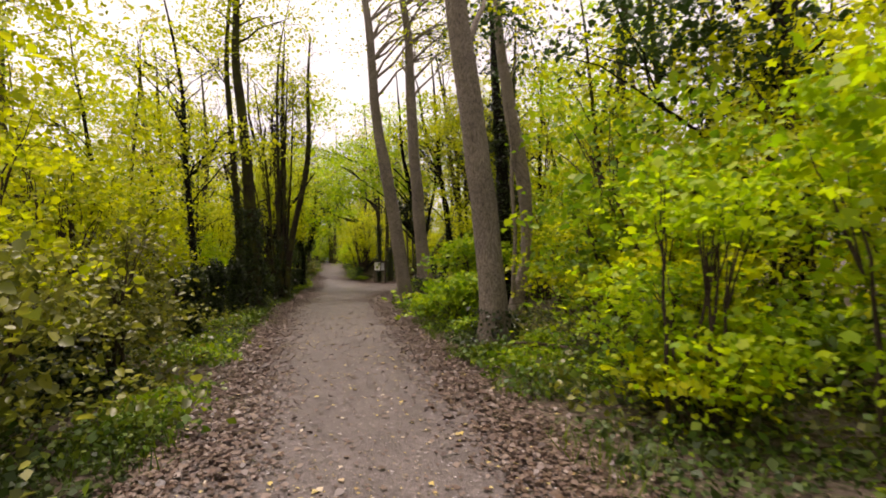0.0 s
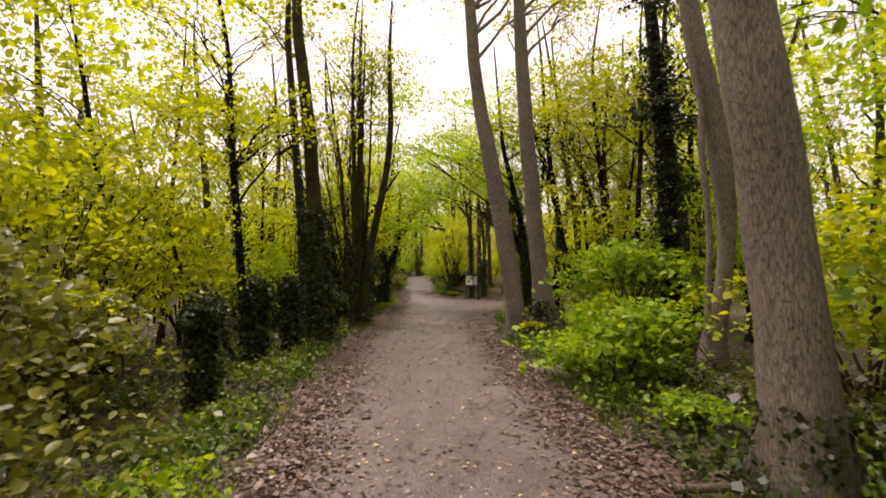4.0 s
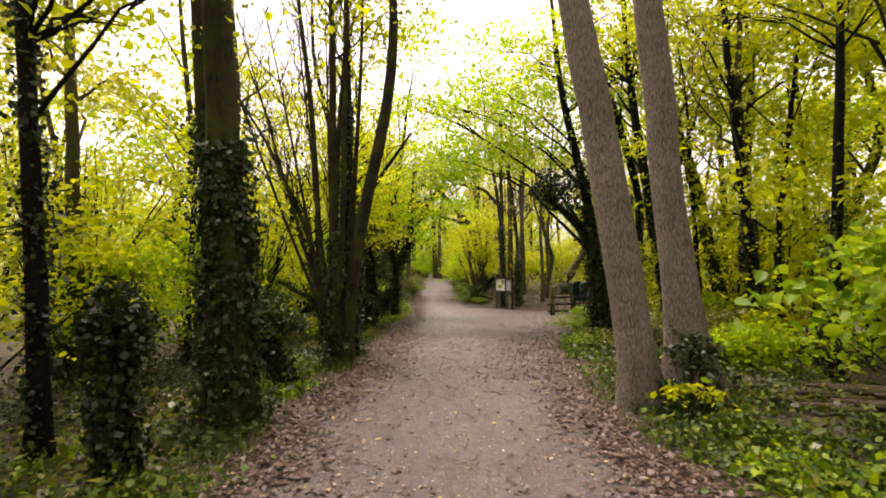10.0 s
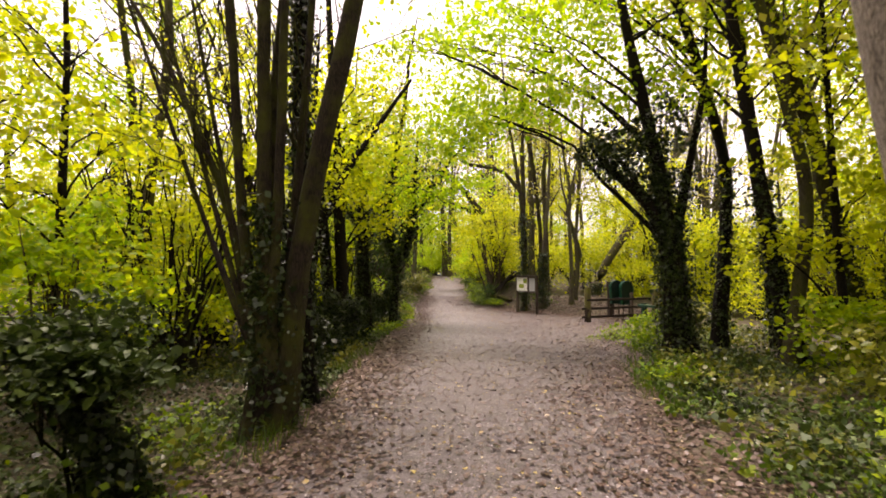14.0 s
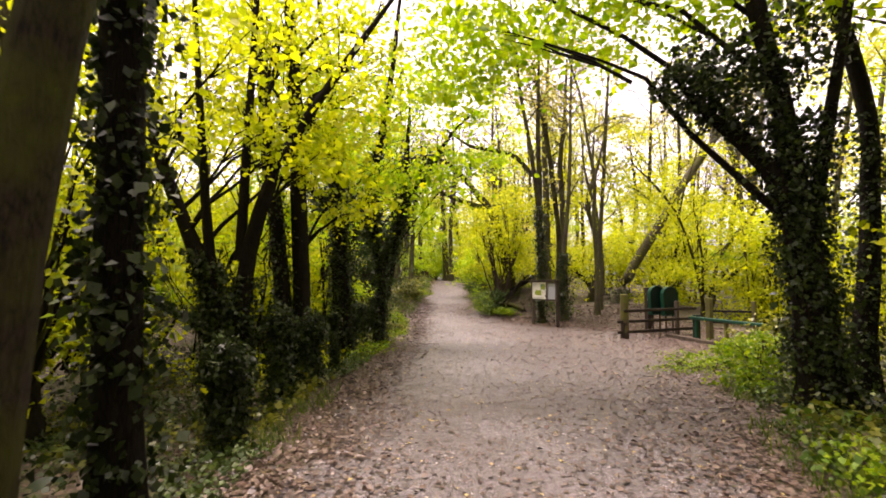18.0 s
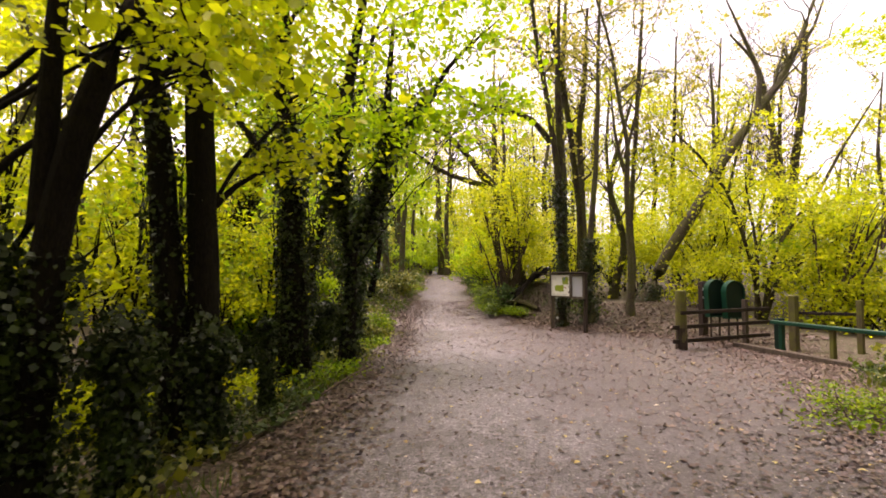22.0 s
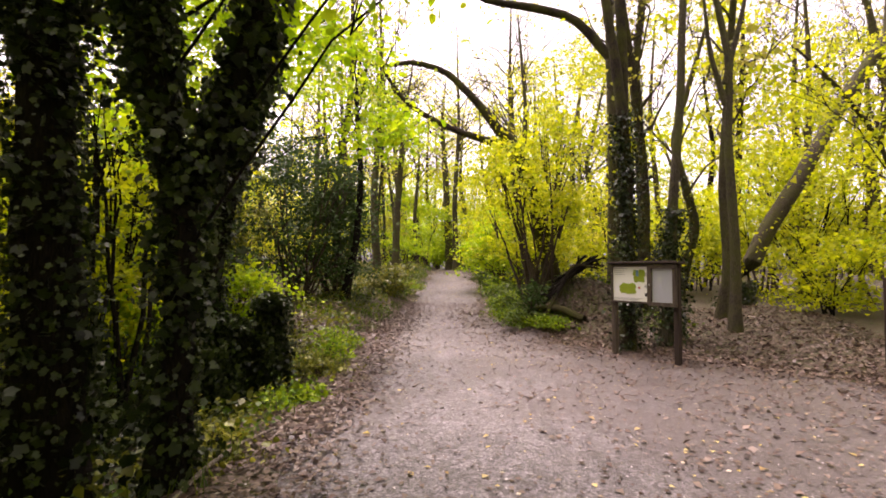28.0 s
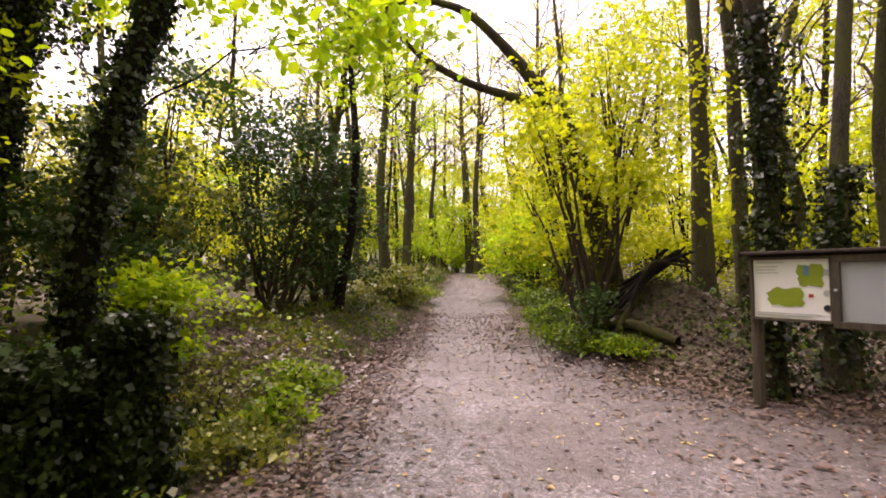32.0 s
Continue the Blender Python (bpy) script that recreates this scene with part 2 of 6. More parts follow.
def gravel_material():
    """Trodden gravel: dull brown earth at first, stonier towards the clearing, damp and uneven throughout. The darker
    start and paler clearing also carry canopy shade and open sky in their colour.
    """
    m, nt, b = material("trodden_gravel", 0.7)
    v = coords(nt)
    big, mid = noise_tex(nt, v, 0.5, 5), noise_tex(nt, coords(nt, (1, 0.55, 1)), 3.2, 8, 0.72)
    patch, fine = noise_tex(nt, v, 16, 5, 0.65), noise_tex(nt, v, 75, 3, 0.7)
    vo = nt.nodes.new("ShaderNodeTexVoronoi")
    vo.inputs["Scale"].default_value = 55
    nt.links.new(v, vo.inputs["Vector"])
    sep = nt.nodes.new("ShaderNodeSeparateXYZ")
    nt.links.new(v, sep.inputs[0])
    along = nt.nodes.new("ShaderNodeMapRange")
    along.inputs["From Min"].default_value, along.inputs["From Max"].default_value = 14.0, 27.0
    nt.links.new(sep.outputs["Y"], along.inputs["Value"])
    # tones include the light: dimmer under the canopy, paler under open sky
    worn_shaded = ramp(nt, mid, [(0.30, (0.044, 0.034, 0.031)), (0.70, (0.142, 0.115, 0.106))])
    stony_lit = ramp(nt, mid, [(0.30, (0.088, 0.080, 0.083)), (0.70, (0.235, 0.215, 0.225))])
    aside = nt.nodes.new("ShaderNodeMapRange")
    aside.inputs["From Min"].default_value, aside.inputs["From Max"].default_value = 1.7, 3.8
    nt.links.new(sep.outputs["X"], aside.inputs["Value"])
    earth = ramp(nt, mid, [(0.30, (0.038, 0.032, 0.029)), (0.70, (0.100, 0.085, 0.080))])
    stony_lit = mix(nt, aside.outputs[0], stony_lit, earth)
    col = mix(nt, along.outputs[0], worn_shaded, stony_lit)
    cells = ramp(nt, vo.outputs["Color"], [(0.1, (0.25, 0.23, 0.23)), (0.55, (0.95, 0.95, 0.95)), (0.95, (2.0, 1.95, 1.98))])
    col = mix(nt, mix(nt, along.outputs[0], (0.45, 0.45, 0.45), (0.8, 0.8, 0.8)), col, cells, "MULTIPLY")
    col = mix(nt, ramp(nt, patch, [(0.46, (0, 0, 0)), (0.62, (0.7, 0.7, 0.7))]), col, (0.046, 0.033, 0.029))
    col = mix(nt, ramp(nt, fine, [(0.58, (0, 0, 0)), (0.68, (0.8, 0.8, 0.8))]), col, (0.030, 0.022, 0.020))
    col = mix(nt, ramp(nt, big, [(0.36, (0.6, 0.6, 0.6)), (0.56, (0, 0, 0))]), col, (0.066, 0.050, 0.045))
    nt.links.new(col, b.inputs["Base Color"])
    wet = nt.nodes.new("ShaderNodeMapRange")
    wet.inputs["To Min"].default_value, wet.inputs["To Max"].default_value = 0.36, 0.72
    nt.links.new(mid, wet.inputs["Value"])
    nt.links.new(wet.outputs[0], b.inputs["Roughness"])
    height = mix(nt, 0.5, mix(nt, 0.5, vo.outputs["Distance"], fine), mix(nt, 0.5, patch, mid))
    bump(nt, b, height, 1.0, 0.02)
    return m


def wood_material(name, a, c, grain=(14, 14, 1.2), green=None):
    m, nt, b = material(name, 0.8)
    n1 = noise_tex(nt, coords(nt, grain), 2.5, 6)
    n2 = noise_tex(nt, coords(nt), 3.0, 4)
    col = ramp(nt, n1, [(0.3, a), (0.7, c)])
    if green:
        col = mix(nt, ramp(nt, n2, [(0.40, (0, 0, 0)), (0.62, (0.9, 0.9, 0.9))]), col, green)
    nt.links.new(col, b.inputs["Base Color"])
    b.inputs["Specular IOR Level"].default_value = 0.2
    bump(nt, b, n1, 0.4, 0.006)
    return m


def paint_material(name, col, rough=0.5, wear=0.25):
    m, nt, b = material(name, rough)
    n = noise_tex(nt, coords(nt), 7, 6)
    nt.links.new(mix(nt, n, col, tuple(k * (1 - wear) for k in col)), b.inputs["Base Color"])
    b.inputs["Specular IOR Level"].default_value = 0.25
    bump(nt, b, noise_tex(nt, coords(nt), 60, 3), 0.15, 0.002)
    return m


FLOOR = ground_material()
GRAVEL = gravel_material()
WOOD_GREY = wood_material("weathered_wood", (0.032, 0.025, 0.018), (0.10, 0.078, 0.058))
WOOD_GREEN = wood_material("algae_covered_wood", (0.05, 0.04, 0.022), (0.11, 0.09, 0.045), green=(0.11, 0.115, 0.022))
WOOD_DARK = wood_material("dark_wet_wood", (0.018, 0.012, 0.010), (0.055, 0.039, 0.03))
WOOD_RAIL = wood_material("rail_wood", (0.010, 0.007, 0.0055), (0.032, 0.022, 0.017), (1.2, 14, 14))
GREEN_PAINT = paint_material("green_paint", (0.004, 0.046, 0.026), 0.4)
GREEN_DARK = paint_material("dark_green_paint", (0.0018, 0.014, 0.009), 0.5)
PAPER = paint_material("white_notice", (0.78, 0.77, 0.74), 0.5, 0.06)
PAPER_GREY = paint_material("faded_grey_panel", (0.36, 0.375, 0.40), 0.45, 0.12)
MAP_GREEN = paint_material("map_green_print", (0.26, 0.34, 0.03), 0.5, 0.3)
MAP_BLUE = paint_material("map_blue_print", (0.12, 0.22, 0.36), 0.5, 0.2)
MAP_DARK = paint_material("black_print", (0.03, 0.03, 0.035), 0.5, 0.2)
MAP_RED = paint_material("red_print", (0.4, 0.06, 0.04), 0.5, 0.2)
MAP_GREY = paint_material("grey_print", (0.45, 0.45, 0.45), 0.5, 0.2)
STEEL = paint_material("galvanised_steel", (0.35, 0.35, 0.36), 0.45, 0.3)

# ---- mesh helpers ----
rng = np.random.default_rng(7)


def mesh_np(name, verts, faces, mat, smooth=False):
    """A mesh from an array of points and an array of quads."""
    me = bpy.data.meshes.new(name)
    verts, faces = np.asarray(verts, np.float32), np.asarray(faces, np.int32)
    k = faces.shape[1]
    me.vertices.add(len(verts))
    me.vertices.foreach_set("co", verts.ravel())
    me.loops.add(faces.size)
    me.loops.foreach_set("vertex_index", faces.ravel())
    me.polygons.add(len(faces))
    me.polygons.foreach_set("loop_start", np.arange(0, faces.size, k, dtype=np.int32))
    if smooth:
        me.polygons.foreach_set("use_smooth", np.ones(len(faces), bool))
    me.materials.append(mat)
    me.update(calc_edges=True)
    return me


def part_np(name, verts, faces, mat, parent=None, label="", smooth=False):
    ob = new(name, mesh_np(name, verts, faces, mat, smooth))
    ob.parent = parent
    if name in ("branchwork", "stemwork", "crown", "foliage", "ivy", "ivy_top"):
        tagged(ob, kind="stuff")
    return tagged(ob, label)


def part(name, bm, mat, parent=None, label=""):
    me = bpy.data.meshes.new(name)
    bm.to_mesh(me)
    bm.free()
    me.materials.append(mat)
    ob = new(name, me)
    ob.parent = parent
    return tagged(ob, label)


def thing(name, loc, label, category, group=""):
    ob = new(name)
    ob.location = loc
    ob.empty_display_size = 0.2
    return tagged(ob, label, category, group)


def box(bm, size, at=(0, 0, 0), rz=0.0, bevel=0.006, m=None):
    """A bevelled block of that size, centred on at."""
    got = bmesh.ops.create_cube(bm, size=1)["verts"]
    bmesh.ops.scale(bm, vec=size, verts=got)
    if bevel:
        edges = list({e for v in got for e in v.link_edges})
        got = list({v for f in bmesh.ops.bevel(bm, geom=edges, offset=bevel, segments=1, affect="EDGES")["faces"] for v in f.verts} | {v for v in got if v.is_valid})
    bmesh.ops.transform(bm, matrix=m if m else pose(*at, 0, 0, rz), verts=got)
    return got


def tube(points, radii, sides=8, rough=0.0, seed=0, lobes=None):
    """Rings round a line of points; returns points and quads. lobes: how far each ring swells into root ridges."""
    p = np.asarray(points, float)
    r = np.asarray(radii, float)
    d = np.gradient(p, axis=0)
    d /= np.linalg.norm(d, axis=1)[:, None] + 1e-9
    ref = np.where(np.abs(d[:, 2:3]) > 0.9, np.array([[1.0, 0, 0]]), np.array([[0, 0, 1.0]]))
    u = np.cross(d, ref)
    u /= np.linalg.norm(u, axis=1)[:, None] + 1e-9
    v = np.cross(d, u)
    a = np.linspace(0, 2 * np.pi, sides, endpoint=False)
    ring = np.cos(a)[None, :, None] * u[:, None, :] + np.sin(a)[None, :, None] * v[:, None, :]
    k = np.ones((len(p), sides))
    if rough:
        g = np.random.default_rng(seed)
        k += rough * (0.6 * g.standard_normal((1, sides)) + 0.4 * g.standard_normal((len(p), sides)))
    if lobes is not None:
        ridge = np.cos(3 * a + seed) + 0.6 * np.cos(5 * a + 2.1 * seed)
        k += np.asarray(lobes)[:, None] * ridge[None, :]
    verts = p[:, None, :] + ring * (r[:, None] * k)[:, :, None]
    i, j = np.meshgrid(np.arange(len(p) - 1), np.arange(sides), indexing="ij")
    j2 = (j + 1) % sides
    faces = np.stack([i * sides + j, i * sides + j2, (i + 1) * sides + j2, (i + 1) * sides + j], -1).reshape(-1, 4)
    return verts.reshape(-1, 3), faces


def joined(pieces):
    vs, fs, n = [], [], 0
    for v, f in pieces:
        vs.append(v)
        fs.append(f + n)
        n += len(v)
    return np.concatenate(vs), np.concatenate(fs)


def spline(points, n):
    """A smooth line through rows of numbers, n samples."""
    p = np.asarray(points, float)
    t = np.r_[0, np.cumsum(np.linalg.norm(np.diff(p[:, :3], axis=0), axis=1))]
    s = np.linspace(0, t[-1], n)
    out = np.stack([np.interp(s, t, p[:, k]) for k in range(p.shape[1])], 1)
    for _ in range(max(1, n // (2 * len(p)))):
        out[1:-1] = 0.25 * out[:-2] + 0.5 * out[1:-1] + 0.25 * out[2:]
    return out


def leaf_quads(c, size, g, flat=0.5, normal=None, fine=False):
    """Kite-shaped, slightly folded leaves at the points c. flat: how level they lie (0: any way, 1: level)."""
    n = len(c)
    nrm = g.standard_normal((n, 3)) * (1 - flat)
    nrm[:, 2] += flat * 1.2 + 0.05
    if normal is not None:
        nrm = nrm * 0.7 + normal
    nrm /= np.linalg.norm(nrm, axis=1)[:, None] + 1e-9
    u = g.standard_normal((n, 3))
    u -= (u * nrm).sum(1)[:, None] * nrm
    u /= np.linalg.norm(u, axis=1)[:, None] + 1e-9
    w = np.cross(nrm, u)
    s = (size * np.clip(g.lognormal(-0.05, 0.36, n), 0.4, 1.9))[:, None]
    lift = nrm * s * g.uniform(0.02, 0.16, n)[:, None]
    a = c - u * s * 0.5
    b = c + w * s * 0.42 + u * s * 0.02 + lift
    d = c + u * s * 0.55 - nrm * s * 0.12
    e = c - w * s * 0.42 + u * s * 0.02 + lift
    if fine == "small":
        v = np.stack([a, b, c + u * s * 0.5 - w * s * 0.3], 1).reshape(-1, 3)
        return v, np.arange(3 * n, dtype=np.int32).reshape(-1, 3)
    if fine == "lobed":
        ang = np.radians([-125, -62, 0, 62, 125])
        tip = np.array([0.36, 0.52, 0.60, 0.52, 0.36])
        gap = np.radians([-160, -94, -31, 31, 94, 160])
        deep = np.array([0.20, 0.33, 0.40, 0.40, 0.33, 0.20])
        rows = [c - lift * 0.6]
        for q, r in zip(ang, tip):
            rows.append(c + (u * math.cos(q) + w * math.sin(q)) * s * r - nrm * s * 0.1 * r)
        for q, r in zip(gap, deep):
            rows.append(c + (u * math.cos(q) + w * math.sin(q)) * s * r + lift * 0.8)
        v = np.stack(rows, 1).reshape(-1, 3)
        k = 12 * np.arange(n, dtype=np.int32)[:, None]
        f = np.stack([k + np.array([0, 6 + j, 1 + j, 7 + j]) for j in range(5)], 1).reshape(-1, 4)
        return v, f
    if fine:
        q = lift * 1.2
        l1, r1 = c - u * s * 0.28 + w * s * 0.36 + q, c - u * s * 0.28 - w * s * 0.36 + q
        l2, r2 = c + u * s * 0.2 + w * s * 0.34 + q, c + u * s * 0.2 - w * s * 0.34 + q
        v = np.stack([a, r1, r2, d, l2, l1], 1).reshape(-1, 3)
        k = 6 * np.arange(n, dtype=np.int32)[:, None]
        f = np.stack([k + np.array([0, 1, 2, 3]), k + np.array([0, 3, 4, 5])], 1).reshape(-1, 4)
        return v, f
    v = np.stack([a, b, d, e], 1).reshape(-1, 3)
    return v, np.arange(4 * n, dtype=np.int32).reshape(-1, 4)


def sprays(centres, each, radius, g, droop=0.25):
    """Leaf points in flat, drooping sprays round the centres."""
    n = len(centres)
    k = g.standard_normal((n, each, 3)) * np.array([1, 1, 0.22])
    k *= (radius * g.uniform(0.55, 1.3, n))[:, None, None]
    k[..., 2] -= droop * np.hypot(k[..., 0], k[..., 1]) ** 1.3
    tilt = g.normal(0, 0.25, (n, 2))
    k[..., 2] += k[..., 0] * tilt[:, :1] + k[..., 1] * tilt[:, 1:]
    return (centres[:, None, :] + k).reshape(-1, 3)


def in_ellipsoid(n, centre, radii, g, inner=0.35):
    v = g.standard_normal((n, 3))
    v /= np.linalg.norm(v, axis=1)[:, None]
    r = g.uniform(inner ** 3, 1, n) ** (1 / 3)
    wob = 1 + 0.3 * np.sin(3.1 * v[:, 0] + 2 * v[:, 2]) * np.cos(2.3 * v[:, 1])
    return np.asarray(centre) + v * (r * wob)[:, None] * np.asarray(radii)


def in_layers(n, centre, radii, g, inner=0.35, each=6):
    """Points bunched in flat layers inside an ellipsoid, with open air between the layers."""
    m = max(3, n // each)
    core = in_ellipsoid(m, centre, np.asarray(radii) * 0.9, g, inner)
    at = core[g.integers(0, m, n)]
    wide = 0.30 * float(np.mean(radii[:2])) * g.uniform(0.5, 1.2, n)
    off = g.standard_normal((n, 3)) * wide[:, None] * np.array([1, 1, 0.3])
    off[:, 2] -= 0.25 * np.hypot(off[:, 0], off[:, 1])
    return at + off


def bough(start, end, r0, r1, g, sag=0.12, n=7, sides=5, wiggle=0.06):
    start, end = np.asarray(start, float), np.asarray(end, float)
    t = np.linspace(0, 1, n)[:, None]
    length = np.linalg.norm(end - start)
    p = start + (end - start) * t
    p[:, 2] += (np.sin(t[:, 0] * np.pi) * sag * length)
    p[1:-1] += g.normal(0, wiggle * length / 4, (n - 2, 3))
    return tube(p, r0 + (r1 - r0) * t[:, 0] ** 0.7, sides)


# ---- the lie of the land ----
def smooth01(x):
    x = np.clip(x, 0, 1)
    return x * x * (3 - 2 * x)


def left_edge(y):
    return np.interp(y, [-40, 0, 4, 10, 16, 20, 26, 30, 34, 38, 42, 50, 60, 120], [-0.5, -0.45, -0.45, -0.7, -0.95, -0.55, -0.55, -0.3, -0.2, -0.35, -0.15, 0.15, 0.35, 0.4])


def right_edge(y):
    return np.interp(y, [-40, 0, 5, 10, 16, 20, 23, 26, 30, 33.5, 35, 37, 40, 42, 50, 60, 120], [2.1, 2.1, 2.25, 2.4, 2.6, 3.0, 3.7, 5.0, 7.2, 8.0, 5.6, 3.6, 2.6, 2.25, 2.35, 2.25, 2.3])


def ground_z(x, y):
    x, y = np.asarray(x, float), np.asarray(y, float)
    z = np.interp(y, [-60, 37, 41, 45, 50, 55, 60, 75, 400], [0, 0, 0.14, 0.42, 0.85, 1.2, 1.42, 1.6, 1.6])
    dl, dr = left_edge(y) - x, x - right_edge(y)
    far_left = smooth01((y - 35) / 3)
    drop = np.interp(y, [0, 14, 20, 25, 33, 36], [-0.14, -0.14, -0.2, -0.38, -0.4, -0.2])
    z = z + smooth01(dl / 1.5) * (drop * (1 - far_left) + 0.42 * far_left)
    z = z + smooth01((dl - 2.5) / 10) * 0.35
    z = z + smooth01(dr / 1.4) * (0.04 + 0.34 * smooth01((y - 37) / 3))
    z = z + 0.34 * np.exp(-((x - 6.6) / 1.7) ** 2 - ((y - 37.3) / 1.6) ** 2) + 0.3 * np.exp(-((x - 3.4) / 1.0) ** 2 - ((y - 40.2) / 1.5) ** 2)
    off = smooth01(np.maximum(dl, dr) / 1.0)
    z = z + off * (0.05 * np.sin(1.3 * x + 0.4 * y) * np.cos(0.9 * y - 0.5 * x) + 0.03 * np.sin(3.1 * x) * np.sin(2.7 * y + 1))
    z = z + 0.012 * np.sin(0.9 * y + 0.6 * np.sin(x)) * np.cos(1.7 * x)
    z = z + 0.7 * np.exp(-((x - 4.5) / 1.15) ** 2 - ((y - 39.4) / 1.2) ** 2)
    z = z - 0.10 * smooth01((x - 4.0) / 2) * np.exp(-((y - 32.3) / 2.6) ** 2)
    return z


def gz(x, y):
    return float(ground_z(x, y))


def axis_steps(near_a, near_b, step, far):
    mid = np.arange(near_a, near_b + step / 2, step)
    out = step * np.cumsum(1.28 ** np.arange(1, 40))
    out = out[out < far]
    return np.r_[(near_a - out)[::-1], mid, near_b + out]


gx, gy = axis_steps(-9, 13, 0.22, 420), axis_steps(-6, 66, 0.3, 420)
GX, GY = np.meshgrid(gx, gy, indexing="ij")
GZ = ground_z(GX, GY)
inside = (GX > left_edge(GY) - 0.1) & (GX < right_edge(GY) + 0.1) & (GY > -15) & (GY < 67)
GZ = GZ - 0.02 * inside
ii, jj = np.meshgrid(np.arange(len(gx) - 1), np.arange(len(gy) - 1), indexing="ij")
W = len(gy)
quads = np.stack([ii * W + jj, (ii + 1) * W + jj, (ii + 1) * W + jj + 1, ii * W + jj + 1], -1).reshape(-1, 4)
ground = part_np("ground", np.stack([GX, GY, GZ], -1).reshape(-1, 3), quads, FLOOR, None, "dark woodland floor of soil and old leaves", True)
tagged(ground, kind="structure", category="ground")

# the trodden gravel path, which widens into a clearing by the fence
py = np.arange(-15, 68, 0.25)
pu = np.linspace(0, 1, 41)
wob = 0.12 * np.sin(py * 1.7) + 0.08 * np.sin(py * 4.1 + 1)
PX = (left_edge(py) + wob)[:, None] * (1 - pu) + (right_edge(py) - wob[::-1])[:, None] * pu
PY = np.repeat(py[:, None], len(pu), 1)
edge = np.minimum(pu, 1 - pu) * 2
PZ = ground_z(PX, PY) + 0.008 + 0.012 * smooth01(edge * 6)[None, :] - 0.045 * (edge == 0)[None, :] + 0.006 * np.sin(7 * PX + 3 * PY) * np.sin(5 * PY)
ii, jj = np.meshgrid(np.arange(len(py) - 1), np.arange(len(pu) - 1), indexing="ij")
W = len(pu)
quads = np.stack([ii * W + jj, ii * W + jj + 1, (ii + 1) * W + jj + 1, (ii + 1) * W + jj], -1).reshape(-1, 4)
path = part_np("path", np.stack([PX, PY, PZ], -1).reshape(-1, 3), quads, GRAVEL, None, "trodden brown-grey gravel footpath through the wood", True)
tagged(path, kind="structure", category="path")


# ---- the notice board ----
def notice_board():
    ax, ay, bx, by = 4.0, 36.0, 4.64, 35.05
    width = math.hypot(bx - ax, by - ay)
    turn = math.degrees(math.atan2(by - ay, bx - ax))
    t = thing("notice_board", ((ax + bx) / 2, (ay + by) / 2, gz(4.3, 35.5)), "weathered two-panel wooden notice board with a map, on two posts", "notice board")
    t.rotation_euler = (0, 0, radians(turn))
    h = width / 2
    # the face looks along local -y
    for sx in (-1, 1):
        bm = bmesh.new()
        box(bm, (0.085, 0.085, 1.62), (sx * h, 0, 0.75), bevel=0.008)
        part("post", bm, WOOD_DARK if sx > 0 else WOOD_GREY, t, "square timber post, dark and damp at the foot")
    bm = bmesh.new()
    box(bm, (width + 0.02, 0.03, 0.62), (0, 0.03, 1.22))
    part("backing", bm, WOOD_DARK, t)
    bm = bmesh.new()
    box(bm, (width + 0.16, 0.22, 0.03), m=pose(0, -0.02, 1.565, -6))
    part("roof_board", bm, WOOD_DARK, t, "thin sloping roof board")
    for name, x0, x1, bar, zc, y0 in (("map_case", -h - 0.02, 0.13, 0.028, 1.235, -0.055), ("display_case", 0.13, h + 0.04, 0.062, 1.215, -0.075)):
        z0, z1 = 0.915, 1.535
        if name == "display_case":
            z0 = 0.885
        bm = bmesh.new()
        box(bm, (x1 - x0, 0.05, bar), ((x0 + x1) / 2, y0, z1 - bar / 2), bevel=0.004)
        box(bm, (x1 - x0, 0.05, bar), ((x0 + x1) / 2, y0, z0 + bar / 2), bevel=0.004)
        box(bm, (bar, 0.05, z1 - z0 - 2 * bar), (x0 + bar / 2, y0, (z0 + z1) / 2), bevel=0.004)
        box(bm, (bar, 0.05, z1 - z0 - 2 * bar), (x1 - bar / 2, y0, (z0 + z1) / 2), bevel=0.004)
        frame_ob = part(name, bm, WOOD_GREY, t, "weathered timber frame")
        bm = bmesh.new()
        box(bm, (x1 - x0 - 2 * bar + 0.004, 0.012, z1 - z0 - 2 * bar + 0.004), ((x0 + x1) / 2, y0 + 0.012, (z0 + z1) / 2), bevel=0)
        part("panel", bm, PAPER if name == "map_case" else PAPER_GREY, frame_ob, "white printed map" if name == "map_case" else "faded empty grey panel")
    yf = -0.0525
    def patch(name, pts, mat, label, lift=0.0):
        bm = bmesh.new()
        vs = [bm.verts.new((x, yf - lift, z)) for x, z in pts]
        f = bm.faces.new(vs)
        got = bmesh.ops.extrude_face_region(bm, geom=[f])["geom"]
        bmesh.ops.translate(bm, vec=(0, -0.002, 0), verts=[v for v in got if isinstance(v, bmesh.types.BMVert)])
        bmesh.ops.recalc_face_normals(bm, faces=bm.faces)
        part(name, bm, mat, t, label)
    def ragged(cx, cz, a, b, seed):
        g = random.Random(seed)
        out = []
        for k in range(22):
            c, q = math.cos(k / 22 * 6.283), math.sin(k / 22 * 6.283)
            w = (abs(c) ** 5 + abs(q) ** 5) ** -0.2 * g.uniform(0.78, 1.06)
            out.append((cx + a * c * w, cz + b * q * w))
        return out
    patch("map_area", ragged(-0.27, 1.15, 0.17, 0.095, 3), MAP_GREEN, "green printed map area")
    patch("map_area", ragged(-0.06, 1.35, 0.115, 0.11, 5), MAP_GREEN, "green printed map area")
    patch("map_lake", ragged(-0.09, 1.40, 0.028, 0.055, 8), MAP_BLUE, "blue printed lake", 0.003)
